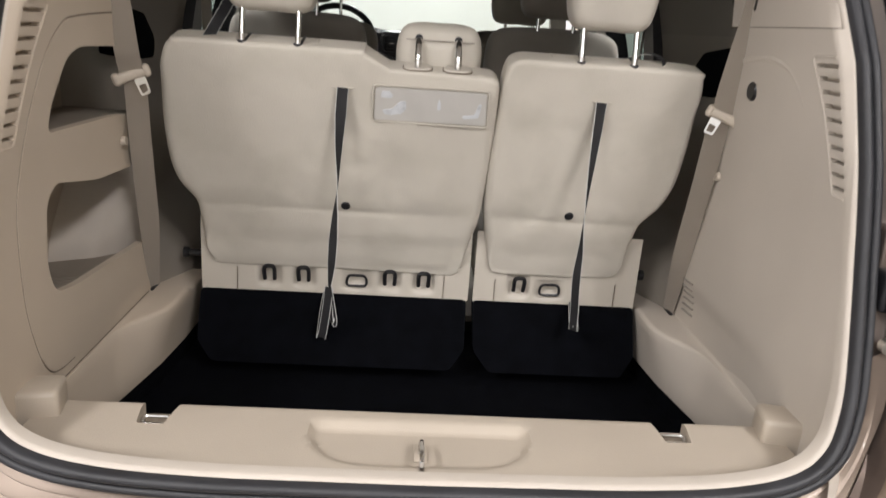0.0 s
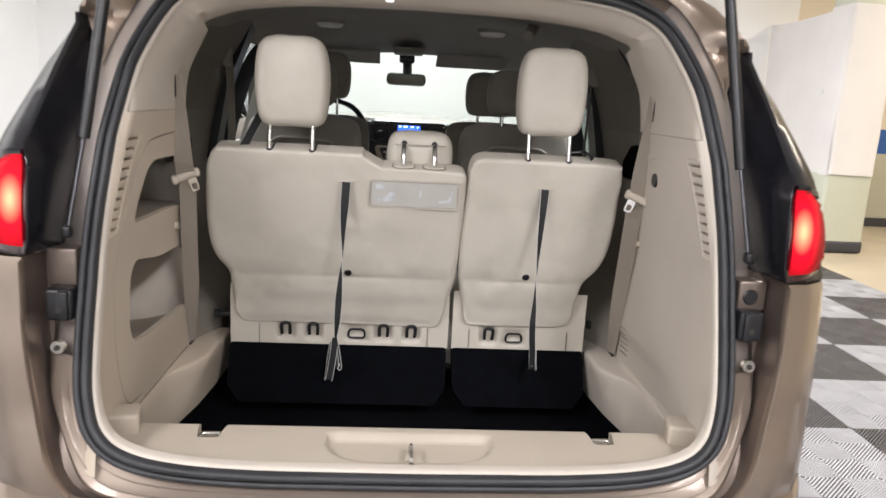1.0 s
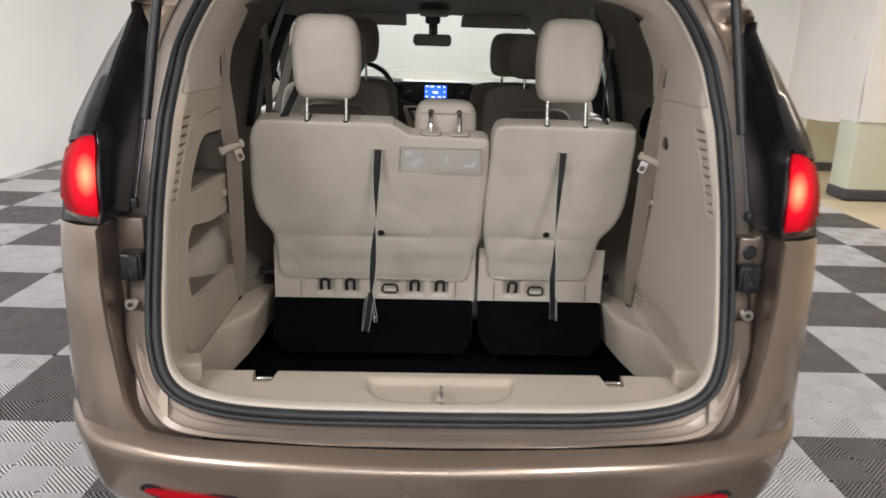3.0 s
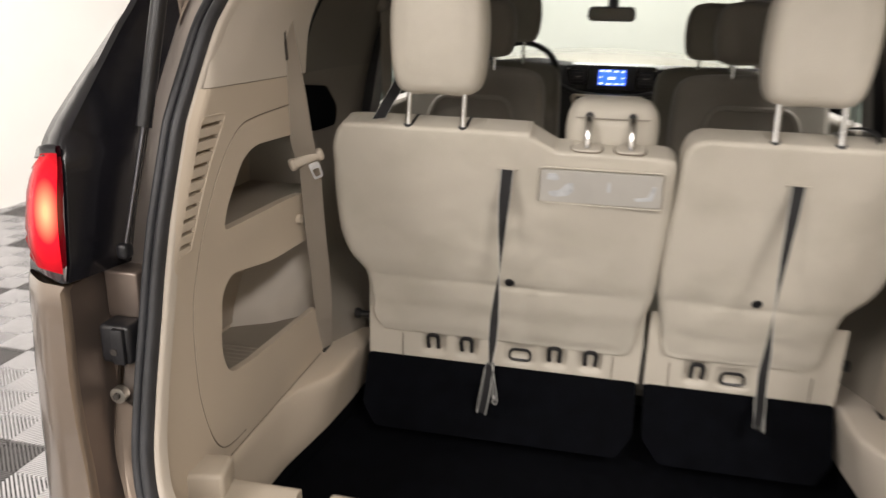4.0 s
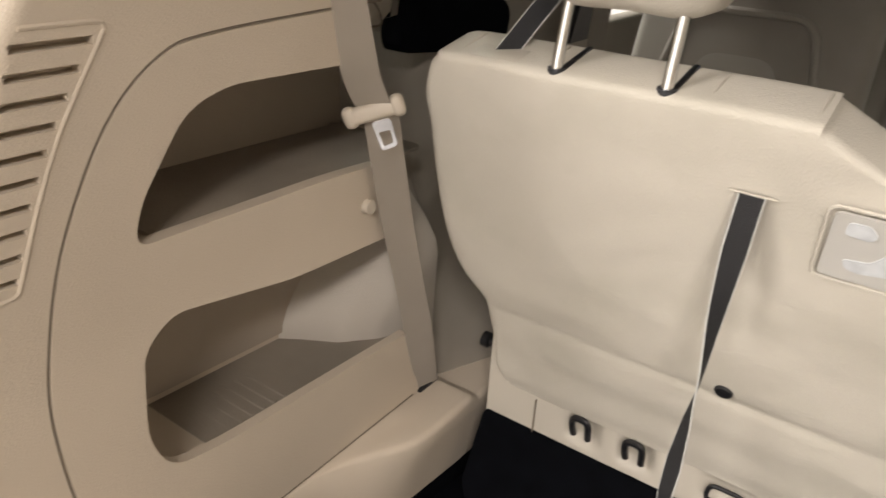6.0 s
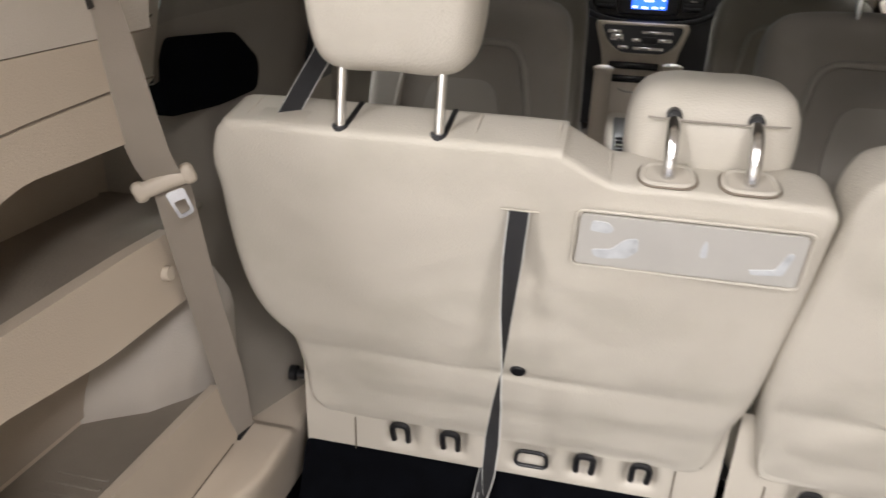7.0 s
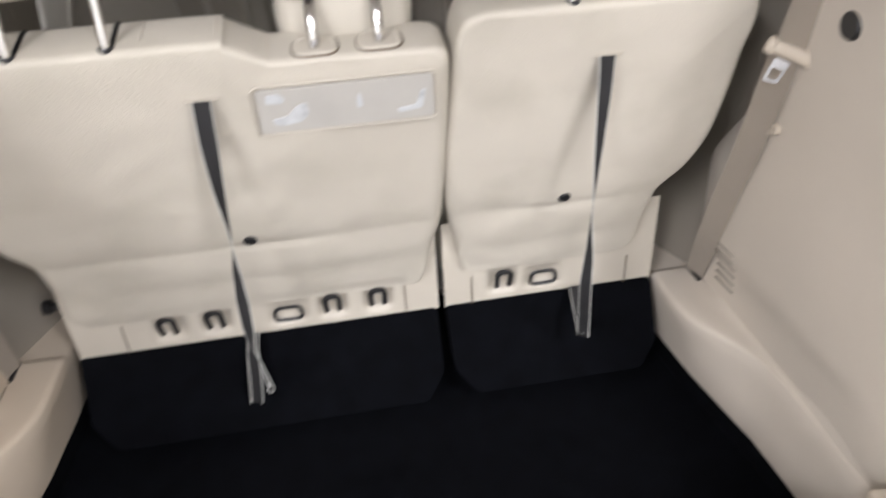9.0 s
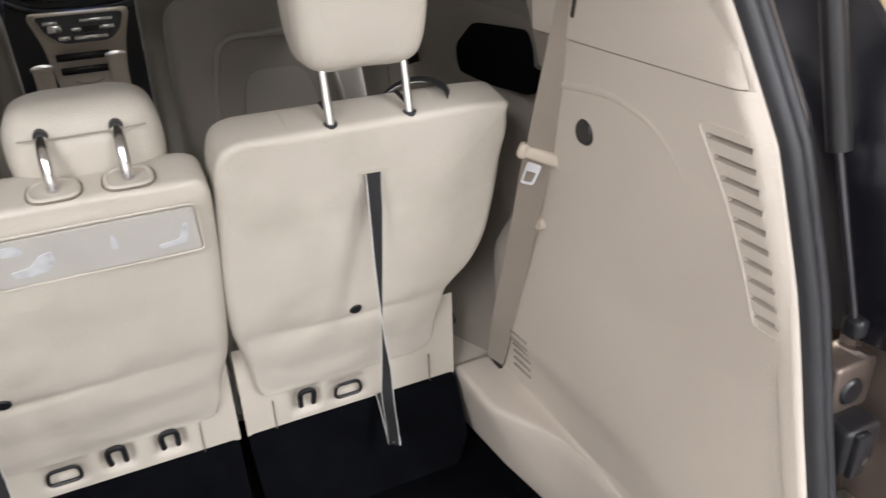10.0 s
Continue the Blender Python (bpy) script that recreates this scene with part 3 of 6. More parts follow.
# reflectors in the bumper
for sign in (-1, 1):
    for name, grow, mat, push, label in (("reflector_recess", 1.12, BLACK, 0.004, ""), ("bumper_reflector", 1.0, REFLECTOR, 0.009, "red plastic reflector")):
        out = soft_corner([(0.484, 0.376), (0.51, 0.366), (0.66, 0.372), (0.712, 0.388), (0.69, 0.400), (0.49, 0.393)], 0.012, 4)
        cx, cz = 0.6, 0.384
        bm = bmesh.new()

        def onto(u, v, d, push=push, grow=grow, sign=sign):
            x, z = cx + (u - cx) * grow, cz + (v - cz) * (1.45 if grow > 1 else 0.66) + (0.0015 if grow == 1 else 0.0)
            y = table(x, [0.45, 0.60, 0.72, 0.80], [-0.150, -0.131, -0.105, -0.075]) + 0.021
            return (sign * x, y - push + d, z)
        prism(bm, out, onto, 0.0, 0.03)
        part(name, bm, mat, van, label)

# floor pan, roof and bonnet
part("floor_pan", box((1.72, 4.6, 0.05), (0, 2.55, 0.27), 0.01), BLACK, van)


def roof():
    bm = bmesh.new()
    rows = []
    for y in np.linspace(0.47, 2.95, 14):
        crown = table(y, [0.4, 0.7, 1.6, 2.6, 3.0], [-0.025, 0.0, 0.02, 0.005, -0.06])
        row = []
        for a in np.linspace(-1, 1, 25):
            x = 0.795 * math.copysign(abs(a) ** 0.85, a)
            z = table(abs(x), [0, 0.42, 0.60, 0.69, 0.75, 0.795], [1.755, 1.735, 1.70, 1.668, 1.622, 1.555]) + crown
            row.append((x, y, z))
        rows.append(row)
    loft(bm, rows)
    bmesh.ops.solidify(bm, geom=bm.faces[:], thickness=0.02)
    part("roof", bm, PAINT, van)
    # rear header between the seal and the roof, tailgate shade in its paint
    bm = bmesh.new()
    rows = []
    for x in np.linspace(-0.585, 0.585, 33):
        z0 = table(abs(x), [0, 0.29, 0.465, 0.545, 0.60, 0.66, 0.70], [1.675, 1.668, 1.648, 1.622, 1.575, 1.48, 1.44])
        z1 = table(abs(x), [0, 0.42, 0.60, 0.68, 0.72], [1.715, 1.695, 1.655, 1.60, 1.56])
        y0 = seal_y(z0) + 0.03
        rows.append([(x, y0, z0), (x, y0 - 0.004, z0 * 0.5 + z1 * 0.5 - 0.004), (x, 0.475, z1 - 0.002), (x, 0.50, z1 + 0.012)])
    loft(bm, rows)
    part("rear_header", bm, JAMB_SHADED, van)
    bm = bmesh.new()
    rows = []
    for y in np.linspace(3.72, 4.98, 12):
        z = table(y, [3.7, 4.2, 4.7, 4.98], [1.06, 1.03, 0.95, 0.80])
        w = 0.98 * nose(y) * table(y, [3.7, 4.98], [0.98, 0.92])
        rows.append([(w * a, y + 0.10 * (1 - a * a), z + 0.05 * (1 - a * a)) for a in np.linspace(-1, 1, 15)])
    rows.append([(p[0], p[1] + 0.03, 0.25) for p in rows[-1]])
    loft(bm, rows)
    part("bonnet", bm, PAINT, van)


roof()


# ---- rear pillars, quarter glass, side glass ----
def pillar_inner(z):
    return table(z, [1.0, 1.05, 1.17, 1.33, 1.40, 1.46, 1.525], [0.765, 0.760, 0.748, 0.730, 0.728, 0.757, 0.797])


def pillar_inner_y(z):
    s = smoothstep(1.40, 1.525, z)
    return (seal_y(z) + 0.045) * (1 - s) + corner(z, 0.5)[1] * s


RIM = sorted((p.z + 0.080 * n.z, p.x + 0.080 * n.x, p.y + 0.036) for p, n in zip(RP, RN) if p.x > 0.30 and p.z > 1.2)


def rim_point(z):
    zs = [r[0] for r in RIM]
    return table(z, zs, [r[1] for r in RIM]), table(z, zs, [r[2] for r in RIM])


def pillar(sign):
    """The black rear pillar: from the painted flange out to the quarter glass."""
    bm = bmesh.new()
    rows = []
    for z in np.linspace(1.015, 1.517, 22):
        inner = pillar_inner(z)
        iy = pillar_inner_y(z)
        x1, y1 = corner(z, 0.0)
        x1 = max(x1, inner + 0.003)
        y1 = max(y1, iy - 0.40 * max(0.0, 1.525 - z) - 0.03)
        w = half_width(z)
        rows.append([(sign * a, b, z) for a, b in ((inner - 0.004, iy - 0.002), (inner + 0.004, iy + 0.012), (x1 - 0.012, y1 + 0.055), (x1, y1 + 0.008), (x1 + 0.010, y1 + 0.004),
                                                   (x1 + (w - x1) * 0.62, y1 + 0.055), (x1 + (w - x1) * 0.80, y1 + 0.14))])
    loft(bm, rows)
    part("rear_pillar", bm, GLOSS, van, "gloss black pillar cover", angle=50)
    # painted roof corner above the pillar
    bm = bmesh.new()
    rows = []
    for z in [1.40, 1.42, 1.44, 1.46, 1.48, 1.50, 1.506, 1.512, 1.516, 1.530, 1.545, 1.56, 1.58, 1.60, 1.62, 1.65, 1.68, 1.70]:
        inner, y0 = rim_point(z)
        if z < 1.514:
            px, py = pillar_inner(z), pillar_inner_y(z) - 0.002
            row = [(inner, y0), (inner + (px - inner) * 0.3, y0 + 0.001), (inner + (px - inner) * 0.7, py - 0.001)] + [(px + 0.0015 * k, py + 0.004 * k) for k in range(5)]
        else:
            (e, b) = corner(z, 0.0)
            b = max(b, y0 - 0.09, 0.335 - 0.9 * (z - 1.516))
            row = [(inner, y0), (inner + (e - inner) * 0.35, y0 + (b - y0) * 0.5), (e - 0.012, b + 0.004)] + [(corner(z, k)[0], max(corner(z, k)[1], b)) for k in (0.08, 0.3, 0.55, 0.8, 1.0)]
        rows.append([(sign * x, y, z) for x, y in row])
    loft(bm, rows)
    part("roof_corner", bm, PAINT, van)
    # quarter and door glass, black pillars between
    spans = ((0.30, 1.16, QUARTER_TINT, "quarter_glass"), (1.16, 1.27, RUBBER, "window_pillar"), (1.27, 2.32, SIDE_GLASS, "sliding_door_glass"), (2.32, 2.72, CARPET, "window_pillar"), (2.72, 3.35, DOOR_GLASS, "front_door_glass"))
    for y0, y1, mat, name in spans:
        bm = bmesh.new()
        rows = []
        for z in np.linspace(1.075, 1.605, 9):
            w = half_width(z) - 0.004
            a = y0
            b = y1
            if name == "quarter_glass":
                a = corner(z, 0.8)[1] if z < 1.5 else 0.48
            if name == "front_door_glass":
                b = table(z, [1.07, 1.6], [3.72, 2.98])
            rows.append([(sign * w, a + (b - a) * t, z) for t in np.linspace(0, 1, 5)])
        loft(bm, rows)
        bmesh.ops.solidify(bm, geom=bm.faces[:], thickness=0.005)
        ob = part(name, bm, mat, van)
        if mat is DOOR_GLASS or name == "sliding_door_glass":
            ob.visible_shadow = False
    # chrome strip along the rear edge of the quarter glass
    bm = bmesh.new()
    tube(bm, [(sign * (corner(z, 0.72)[0] + 0.004), corner(z, 0.72)[1] - 0.004, z) for z in np.linspace(1.23, 1.52, 12)], 0.007, 6)
    part("chrome_strip", bm, CHROME, van, "thin bright chrome window strip")
    # front screen pillar
    bm = bmesh.new()
    ribbon(bm, [(sign * 0.90, 3.80, 1.05), (sign * 0.80, 3.40, 1.34), (sign * 0.66, 2.93, 1.63)], (1, 0.2, 0), 0.09, 0.07)
    part("screen_pillar", bm, TAUPE, van)


for sign in (-1, 1):
    pillar(sign)

bm = bmesh.new()
loft(bm, [[(x * 0.86, 3.80 + 0.10 * (1 - x * x), 1.07) for x in np.linspace(-1, 1, 13)], [(x * 0.75, 3.38 + 0.08 * (1 - x * x), 1.36) for x in np.linspace(-1, 1, 13)],
          [(x * 0.64, 2.93 + 0.06 * (1 - x * x), 1.645) for x in np.linspace(-1, 1, 13)]])
bmesh.ops.solidify(bm, geom=bm.faces[:], thickness=0.005)
part("windscreen", bm, CLEAR, van, "clear windscreen with a faint green tint").visible_shadow = False


# ---- tail lamps ----
def tail_lamp(sign):
    lamp = part("lamp_housing", lamp_shell(sign, -0.03, 0.72, 1.018, 1.225, -0.004, 14), SMOKE, van, "dark smoked lamp body")
    part("lamp_lens", lamp_shell(sign, 0.005, 0.71, 1.034, 1.216, 0.004, 20, 0.58, 2.3), LAMP_RED, lamp, "lit red lens")
    part("lamp_cap", lamp_shell(sign, 0.02, 0.74, 1.212, 1.228, 0.003, 10), GLOSS, lamp)


def lamp_shell(sign, t0, t1, z0, z1, push, n, taper=0.30, power=3.2):
    bm = bmesh.new()
    rows = []
    for zc in np.linspace(z0, z1, 9):
        v = (zc - 1.02) / 0.205
        swell = 0.008 * math.sin(math.pi * min(1, max(0, v))) + push
        row = []
        for t in np.linspace(t0, t1 - taper * abs(2 * (v - 0.48)) ** power, n):
            e = (t / 0.74) ** 2
            z = zc + (1.135 - zc) * e * (0.72 if zc > 1.135 else 0.50)
            x, y = corner(z, t)
            x2, y2 = corner(z, min(1, t + 0.02))
            d = Vector((x2 - x, y2 - y)).normalized()
            row.append((sign * (x + d.y * swell), y - d.x * swell, z))
        rows.append(row)
    loft(bm, rows)
    bmesh.ops.solidify(bm, geom=bm.faces[:], thickness=-0.003)
    return bm


for sign in (-1, 1):
    tail_lamp(sign)

# ---- fittings in the gutter beside the opening ----
for sign in (-1, 1):
    bracket = part("latch_bracket", box((0.056, 0.056, 0.068), (sign * 0.748, 0.068, 0.903), 0.008, 3), BLACK, van, "black moulded bump stop")
    part("bracket_rib", box((0.022, 0.012, 0.062), (sign * 0.738, 0.038, 0.903), 0.003), BLACK, bracket)
    bm = bmesh.new()
    tube(bm, [(sign * 0.744, 0.031, 0.895), (sign * 0.744, 0.05, 0.895)], 0.006, 12)
    part("bracket_hole", bm, GROOVE, bracket)
    bm = bmesh.new()
    tube(bm, [(sign * 0.755, 0.041, 0.810), (sign * 0.755, 0.055, 0.810)], 0.014, 18)
    bolt = part("bolt", bm, STEEL, van, "zinc plated bolt with washer")
    bm = bmesh.new()
    tube(bm, [(sign * 0.755, 0.036, 0.810), (sign * 0.755, 0.050, 0.810)], 0.0062, 6)
    part("bolt_head", bm, GROOVE, bolt)
bm = bmesh.new()
tube(bm, [(0.752, 0.070, 0.964), (0.752, 0.073, 0.964), (0.752, 0.090, 0.964)], lambda t: 0.015 if t < 0.4 else 0.018, 18)
# bosses share the gutter's darkened paint
boss = part("gutter_boss", box((0.066, 0.050, 0.070), (0.757, 0.099, 0.966), 0.007, 3), JAMB_SHADED, van, "bronze painted boss in the gutter")
part("gutter_boss", box((0.062, 0.050, 0.082), (-0.754, 0.105, 0.975), 0.006, 3), JAMB_SHADED, van, "bronze painted boss in the gutter")
part("rubber_plug", bm, BLACK, boss, "round black rubber plug")


def gas_strut(sign):
    strut = part("strut_rod", tube(bmesh.new(), [(sign * 0.738, 0.080, 1.053), (sign * 0.7165, 0.135, 1.255)], 0.0045, 10), DARK_STEEL, van, "dark steel strut rod")
    part("strut_cylinder", tube(bmesh.new(), [(sign * 0.7175, 0.132, 1.245), (sign * 0.668, 0.250, 1.76)], 0.0125, 14), BLACK, strut, "black gas strut cylinder")
    part("strut_socket", box((0.020, 0.024, 0.026), (sign * 0.739, 0.081, 1.053), 0.007, 3), BLACK, strut)


for sign in (-1, 1):
    gas_strut(sign)

# the raised tailgate, hinged at the rear edge of the roof
bm = bmesh.new()
rows = []
for s in np.linspace(0, 1, 10):
    y, z = 0.50 - 1.10 * s, 1.745 + 0.33 * s + 0.07 * math.sin(math.pi * s)
    w = 0.66 + 0.22 * s
    rows.append([(w * a, y + 0.03 * (1 - a * a), z + 0.04 * (1 - a * a)) for a in np.linspace(-1, 1, 11)])
loft(bm, rows)
bmesh.ops.solidify(bm, geom=bm.faces[:], thickness=-0.05)
gate = part("tailgate", bm, TRIM_GREY, van, "raised tailgate with a beige inner lining")
for sign in (-1, 1):
    part("hinge", box((0.06, 0.09, 0.03), (sign * 0.575, 0.45, 1.684), 0.010, 3, Euler((radians(-24), 0, 0)).to_matrix()), BLACK, gate, "black tailgate hinge")


def wheel(x, y):
    bm = bmesh.new()
    side = 1 if x > 0 else -1
    ring = [(0.34 + 0.0, -0.09), (0.345, 0.0), (0.34, 0.09), (0.30, 0.11), (0.23, 0.10), (0.23, -0.10), (0.30, -0.11)]
    rows = [[(x + b, y + r * math.cos(a), 0.345 + r * math.sin(a)) for r, b in ring] for a in np.linspace(0, 2 * math.pi, 40, endpoint=False)]
    loft(bm, rows, around=True, along=True)
    tyre = part("tyre", bm, TYRE, van, "black rubber tyre")
    bm = bmesh.new()
    rows = [[(x + side * b, y + r * math.cos(a), 0.345 + r * math.sin(a)) for r, b in ((0.23, 0.095), (0.20, 0.07), (0.05, 0.085), (0.001, 0.085))] for a in np.linspace(0, 2 * math.pi, 40, endpoint=False)]
    loft(bm, rows, along=True)
    part("rim", bm, STEEL, tyre, "silver alloy rim")


for x in (-0.895, 0.895):
    for y in (0.98, 4.06):
        wheel(x, y)

# ---- cargo bay trim ----
SEAL_XZ = [p for p in ring2[: len(curve)] if p[1] > 0.64]


def seal_x(z):
    return table(z, [p[1] for p in SEAL_XZ if p[1] < 1.60], [p[0] for p in SEAL_XZ if p[1] < 1.60])


def wall_x(z):
    return table(z, [0.40, 0.75, 0.95, 1.045, 1.25, 1.31, 1.45, 1.6], [0.684, 0.683, 0.677, 0.665, 0.641, 0.634, 0.622, 0.60])


def front_edge(z):
    return 0.545 + (1.305 - z) * 0.30


def panel_x(y, z):
    s = smoothstep(-0.004, 0.022, y - seal_y(z))
    return (seal_x(max(z, 0.66)) - 0.004) * (1 - s) + wall_x(z) * s


def undercut(y, z):
    """The lining turns in below a crease above the wheel arch, fading out towards the sill."""
    return 0.009 * smoothstep(0.675, 0.645, z) * smoothstep(0.20, 0.42, y)


# lip next to the seal
bm = bmesh.new()
loft(bm, [ring_at(0.004, 0.016), ring_at(0.0, 0.003), ring_at(-0.003, 0.001), ring_at(-0.007, 0.004), ring_at(-0.009, 0.010), ring_at(-0.008, 0.030)], around=True)
part("opening_lip", bm, TRIM_GREY, van, "pale beige moulded lip inside the seal")


def side_trim(sign):
    """The big side lining, a solid that the pockets, louvres and joints are cut from."""
    # warm-lit and grey tones of one plastic, chosen by side
    mat = TRIM_WARM_LIT if sign < 0 else TRIM_GREY
    bm = bmesh.new()
    inner, outer = [], []
    for z in np.linspace(0.56, 1.302, 40):
        y0, y1 = seal_y(z) + 0.003, front_edge(z)
        ys = [y0 + (y1 - y0) * t for t in np.linspace(0, 1, 36) ** 1.3]
        inner.append([(sign * (panel_x(y, z) + (undercut(y, z) if sign > 0 else 0.0)), y, z) for y in ys])
        far = 0.895 - 0.2 * max(0.0, z - 1.15)
        row = []
        for y in ys:
            yo = max(y, seal_y(z) + 0.085)
            row.append((sign * (0.708 + (far - 0.708) * smoothstep(seal_y(z) + 0.10, seal_y(z) + 0.19, yo)), yo, z))
        outer.append(row)
    a, b = loft(bm, inner), loft(bm, outer)
    n, m = len(a), len(a[0])
    for i in range(n - 1):
        for j in (0, m - 1):
            bm.faces.new((a[i][j], a[i + 1][j], b[i + 1][j], b[i][j]))
    for j in range(m - 1):
        for i in (0, n - 1):
            bm.faces.new((a[i][j], a[i][j + 1], b[i][j + 1], b[i][j]))
    lining = part("side_lining", bm, mat, van, "beige moulded side lining with two open pockets" if sign < 0 else "grey beige moulded side lining")
    cutters = []

    def solid(outline, d0, d1, taper=0.0):
        c = bmesh.new()
        prism(c, outline, lambda u, v, d: (sign * d, u + (taper * (d - d0)), v), d0, d1)
        return c
    # joint line round the lower insert
    if sign < 0:
        line = [(0.60, 1.246), (0.50, 1.243), (0.36, 1.236), (0.30, 1.222), (0.243, 1.168), (0.192, 1.063), (0.168, 0.958), (0.160, 0.875), (0.170, 0.75), (0.20, 0.65), (0.235, 0.602), (0.28, 0.588), (0.33, 0.586)]
        pts = catmull([(0, y, z) for y, z in line], 5)
        g = bmesh.new()
        tube(g, [(sign * (panel_x(p.y, p.z) + 0.0005), p.y, p.z) for p in pts], 0.0022, 6)
        cutters.append(g)
        g = bmesh.new()
        tube(g, [(sign * (panel_x(p.y, p.z) + 0.0014), p.y, p.z) for p in pts], 0.0012, 6)
        part("insert_joint", g, SEAM, lining)
        upper = soft_corner([(0.262, 1.040), (0.272, 1.085), (0.325, 1.166), (0.375, 1.183), (0.72, 1.174), (0.74, 1.024), (0.54, 1.036)], 0.028, 5)
        lower = soft_corner([(0.262, 0.915), (0.253, 0.80), (0.278, 0.742), (0.36, 0.728), (0.86, 0.70), (0.84, 0.90), (0.48, 0.914), (0.30, 0.945)], 0.035, 5)
        cutters.append(solid(upper, 0.60, 0.865))
        cutters.append(solid(lower, 0.60, 0.860))
        # thin brown sheets added at the pocket backs to stand for shade
        for name, line, d in (("upper_pocket_shade", upper, 0.866), ("lower_pocket_shade", lower, 0.861)):
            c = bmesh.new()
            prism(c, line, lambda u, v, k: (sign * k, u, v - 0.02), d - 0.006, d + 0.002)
            part(name, c, BIN_SHADED, lining, "pocket back sheet, shade in its brown")
        cutters.append(solid([(y + 0.006, z - 0.034) for y, z in lower], 0.699, 0.860))
        cutters.append(solid([(y + 0.006, z - 0.014) for y, z in upper], 0.685, 0.865))
    # louvre slots, each a horizontal cut
    count = 10
    pitch = 0.0214

    def bay_end(z):
        return seal_y(z) + 0.022, table(z, [1.03, 1.05, 1.114, 1.177, 1.241, 1.26], [0.147, 0.153, 0.173, 0.201, 0.239, 0.251])
    for k in range(count):
        z = 1.0505 + pitch * k
        y0, y1 = bay_end(z)
        c = bmesh.new()
        rows = []
        for y in np.linspace(y0, y1, 7):
            x = panel_x(y, z)
            rows.append([(sign * (x + d), y, z + h) for d, h in ((-0.03, -0.0045), (-0.03, 0.0035), (0.0, 0.0038), (0.014, 0.0045), (0.014, -0.0020), (0.0, -0.0035))])
        vs = loft(c, rows, around=True)
        c.faces.new(vs[0][::-1])
        c.faces.new(vs[-1])
        cutters.append(c)
    carve(lining, cutters)
    # raised bead round the louvres
    top, low = bay_end(1.257), bay_end(1.037)
    path = [(low[0] + 0.004, 1.036), (low[1] - 0.008, 1.0355), (low[1] + 0.002, 1.0385), (low[1] + 0.0065, 1.048), (bay_end(1.114)[1] + 0.006, 1.114), (bay_end(1.177)[1] + 0.006, 1.177), (bay_end(1.241)[1] + 0.006, 1.241), (top[1] + 0.001, 1.253), (top[1] - 0.010, 1.2575), (top[0] + 0.003, 1.258)]
    bm = bmesh.new()
    tube(bm, [(sign * (panel_x(p.y, p.z) + 0.0012), p.y, p.z) for p in catmull([(0, y, z) for y, z in path], 8)], 0.0026, 8)
    part("louvre_bead", bm, TRIM_WARM_LIT if sign < 0 else TRIM_GREY, lining)
    # clip for the belt
    bm = bmesh.new()
    tube(bm, [(sign * 0.692, 0.611, 0.972), (sign * 0.664, 0.611, 0.974)], lambda t: 0.010 if t > 0.4 else 0.012, 14)
    part("belt_clip", bm, SILL, lining, "small white round clip")
    return lining


linings = {sign: side_trim(sign) for sign in (-1, 1)}
for sign in (-1, 1):
    bm = bmesh.new()
    loft(bm, [[(sign * (panel_x(y, z) + 0.002), y, z) for y in np.linspace(seal_y(1.3) + 0.012, 0.60, 60)] for z in (1.3005, 1.3028, 1.3050)])
    part("panel_joint", bm, SEAM, linings[sign])

# pocket backs on the near-side lining: the ribbed bin floor and a slanted inner wall
bm = bmesh.new()
for k in range(7):
    rounded(bm, (0.085, 0.007, 0.0025), (-0.775, 0.38 + 0.020 * k, 0.6935 - 0.0007 * k), 0.001, 1)
part("bin_rib", bm, BIN_MAT_SHADE, linings[-1])
# mat in the lower bin; the upper sheet is added as shade
for name, y0, y1, z0, z1, x0, x1 in (("bin_mat", 0.29, 0.76, 0.697, 0.672, 0.704, 0.866), ("shelf_shade", 0.30, 0.76, 1.030, 1.018, 0.690, 0.868)):
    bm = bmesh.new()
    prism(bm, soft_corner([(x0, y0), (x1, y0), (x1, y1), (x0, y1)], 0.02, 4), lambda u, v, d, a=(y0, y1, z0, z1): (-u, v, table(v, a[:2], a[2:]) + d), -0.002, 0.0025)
    part(name, bm, BIN_MAT_SHADE, linings[-1], "grey brown pocket floor sheet, mat below, shade above")
# power socket knob and its shallow raised arch
bm = bmesh.new()
tube(bm, [(0.662, 0.473, 1.179), (0.650, 0.473, 1.179), (0.645, 0.473, 1.179)], lambda t: 0.0205 if t < 0.7 else 0.017, 20)
part("socket_cap", bm, BLACK, linings[1], "black round power socket cap")
bm = bmesh.new()
tube(bm, [(panel_x(p.y, p.z) + 0.0112, p.y, p.z) for p in catmull([(0, 0.535, 1.236), (0, 0.42, 1.247), (0, 0.335, 1.230), (0, 0.285, 1.191), (0, 0.262, 1.150), (0, 0.255, 1.10)], 6)], lambda t: 0.0135 * (1 - 0.22 * t), 14)
part("raised_arch", bm, TRIM_GREY, linings[1])


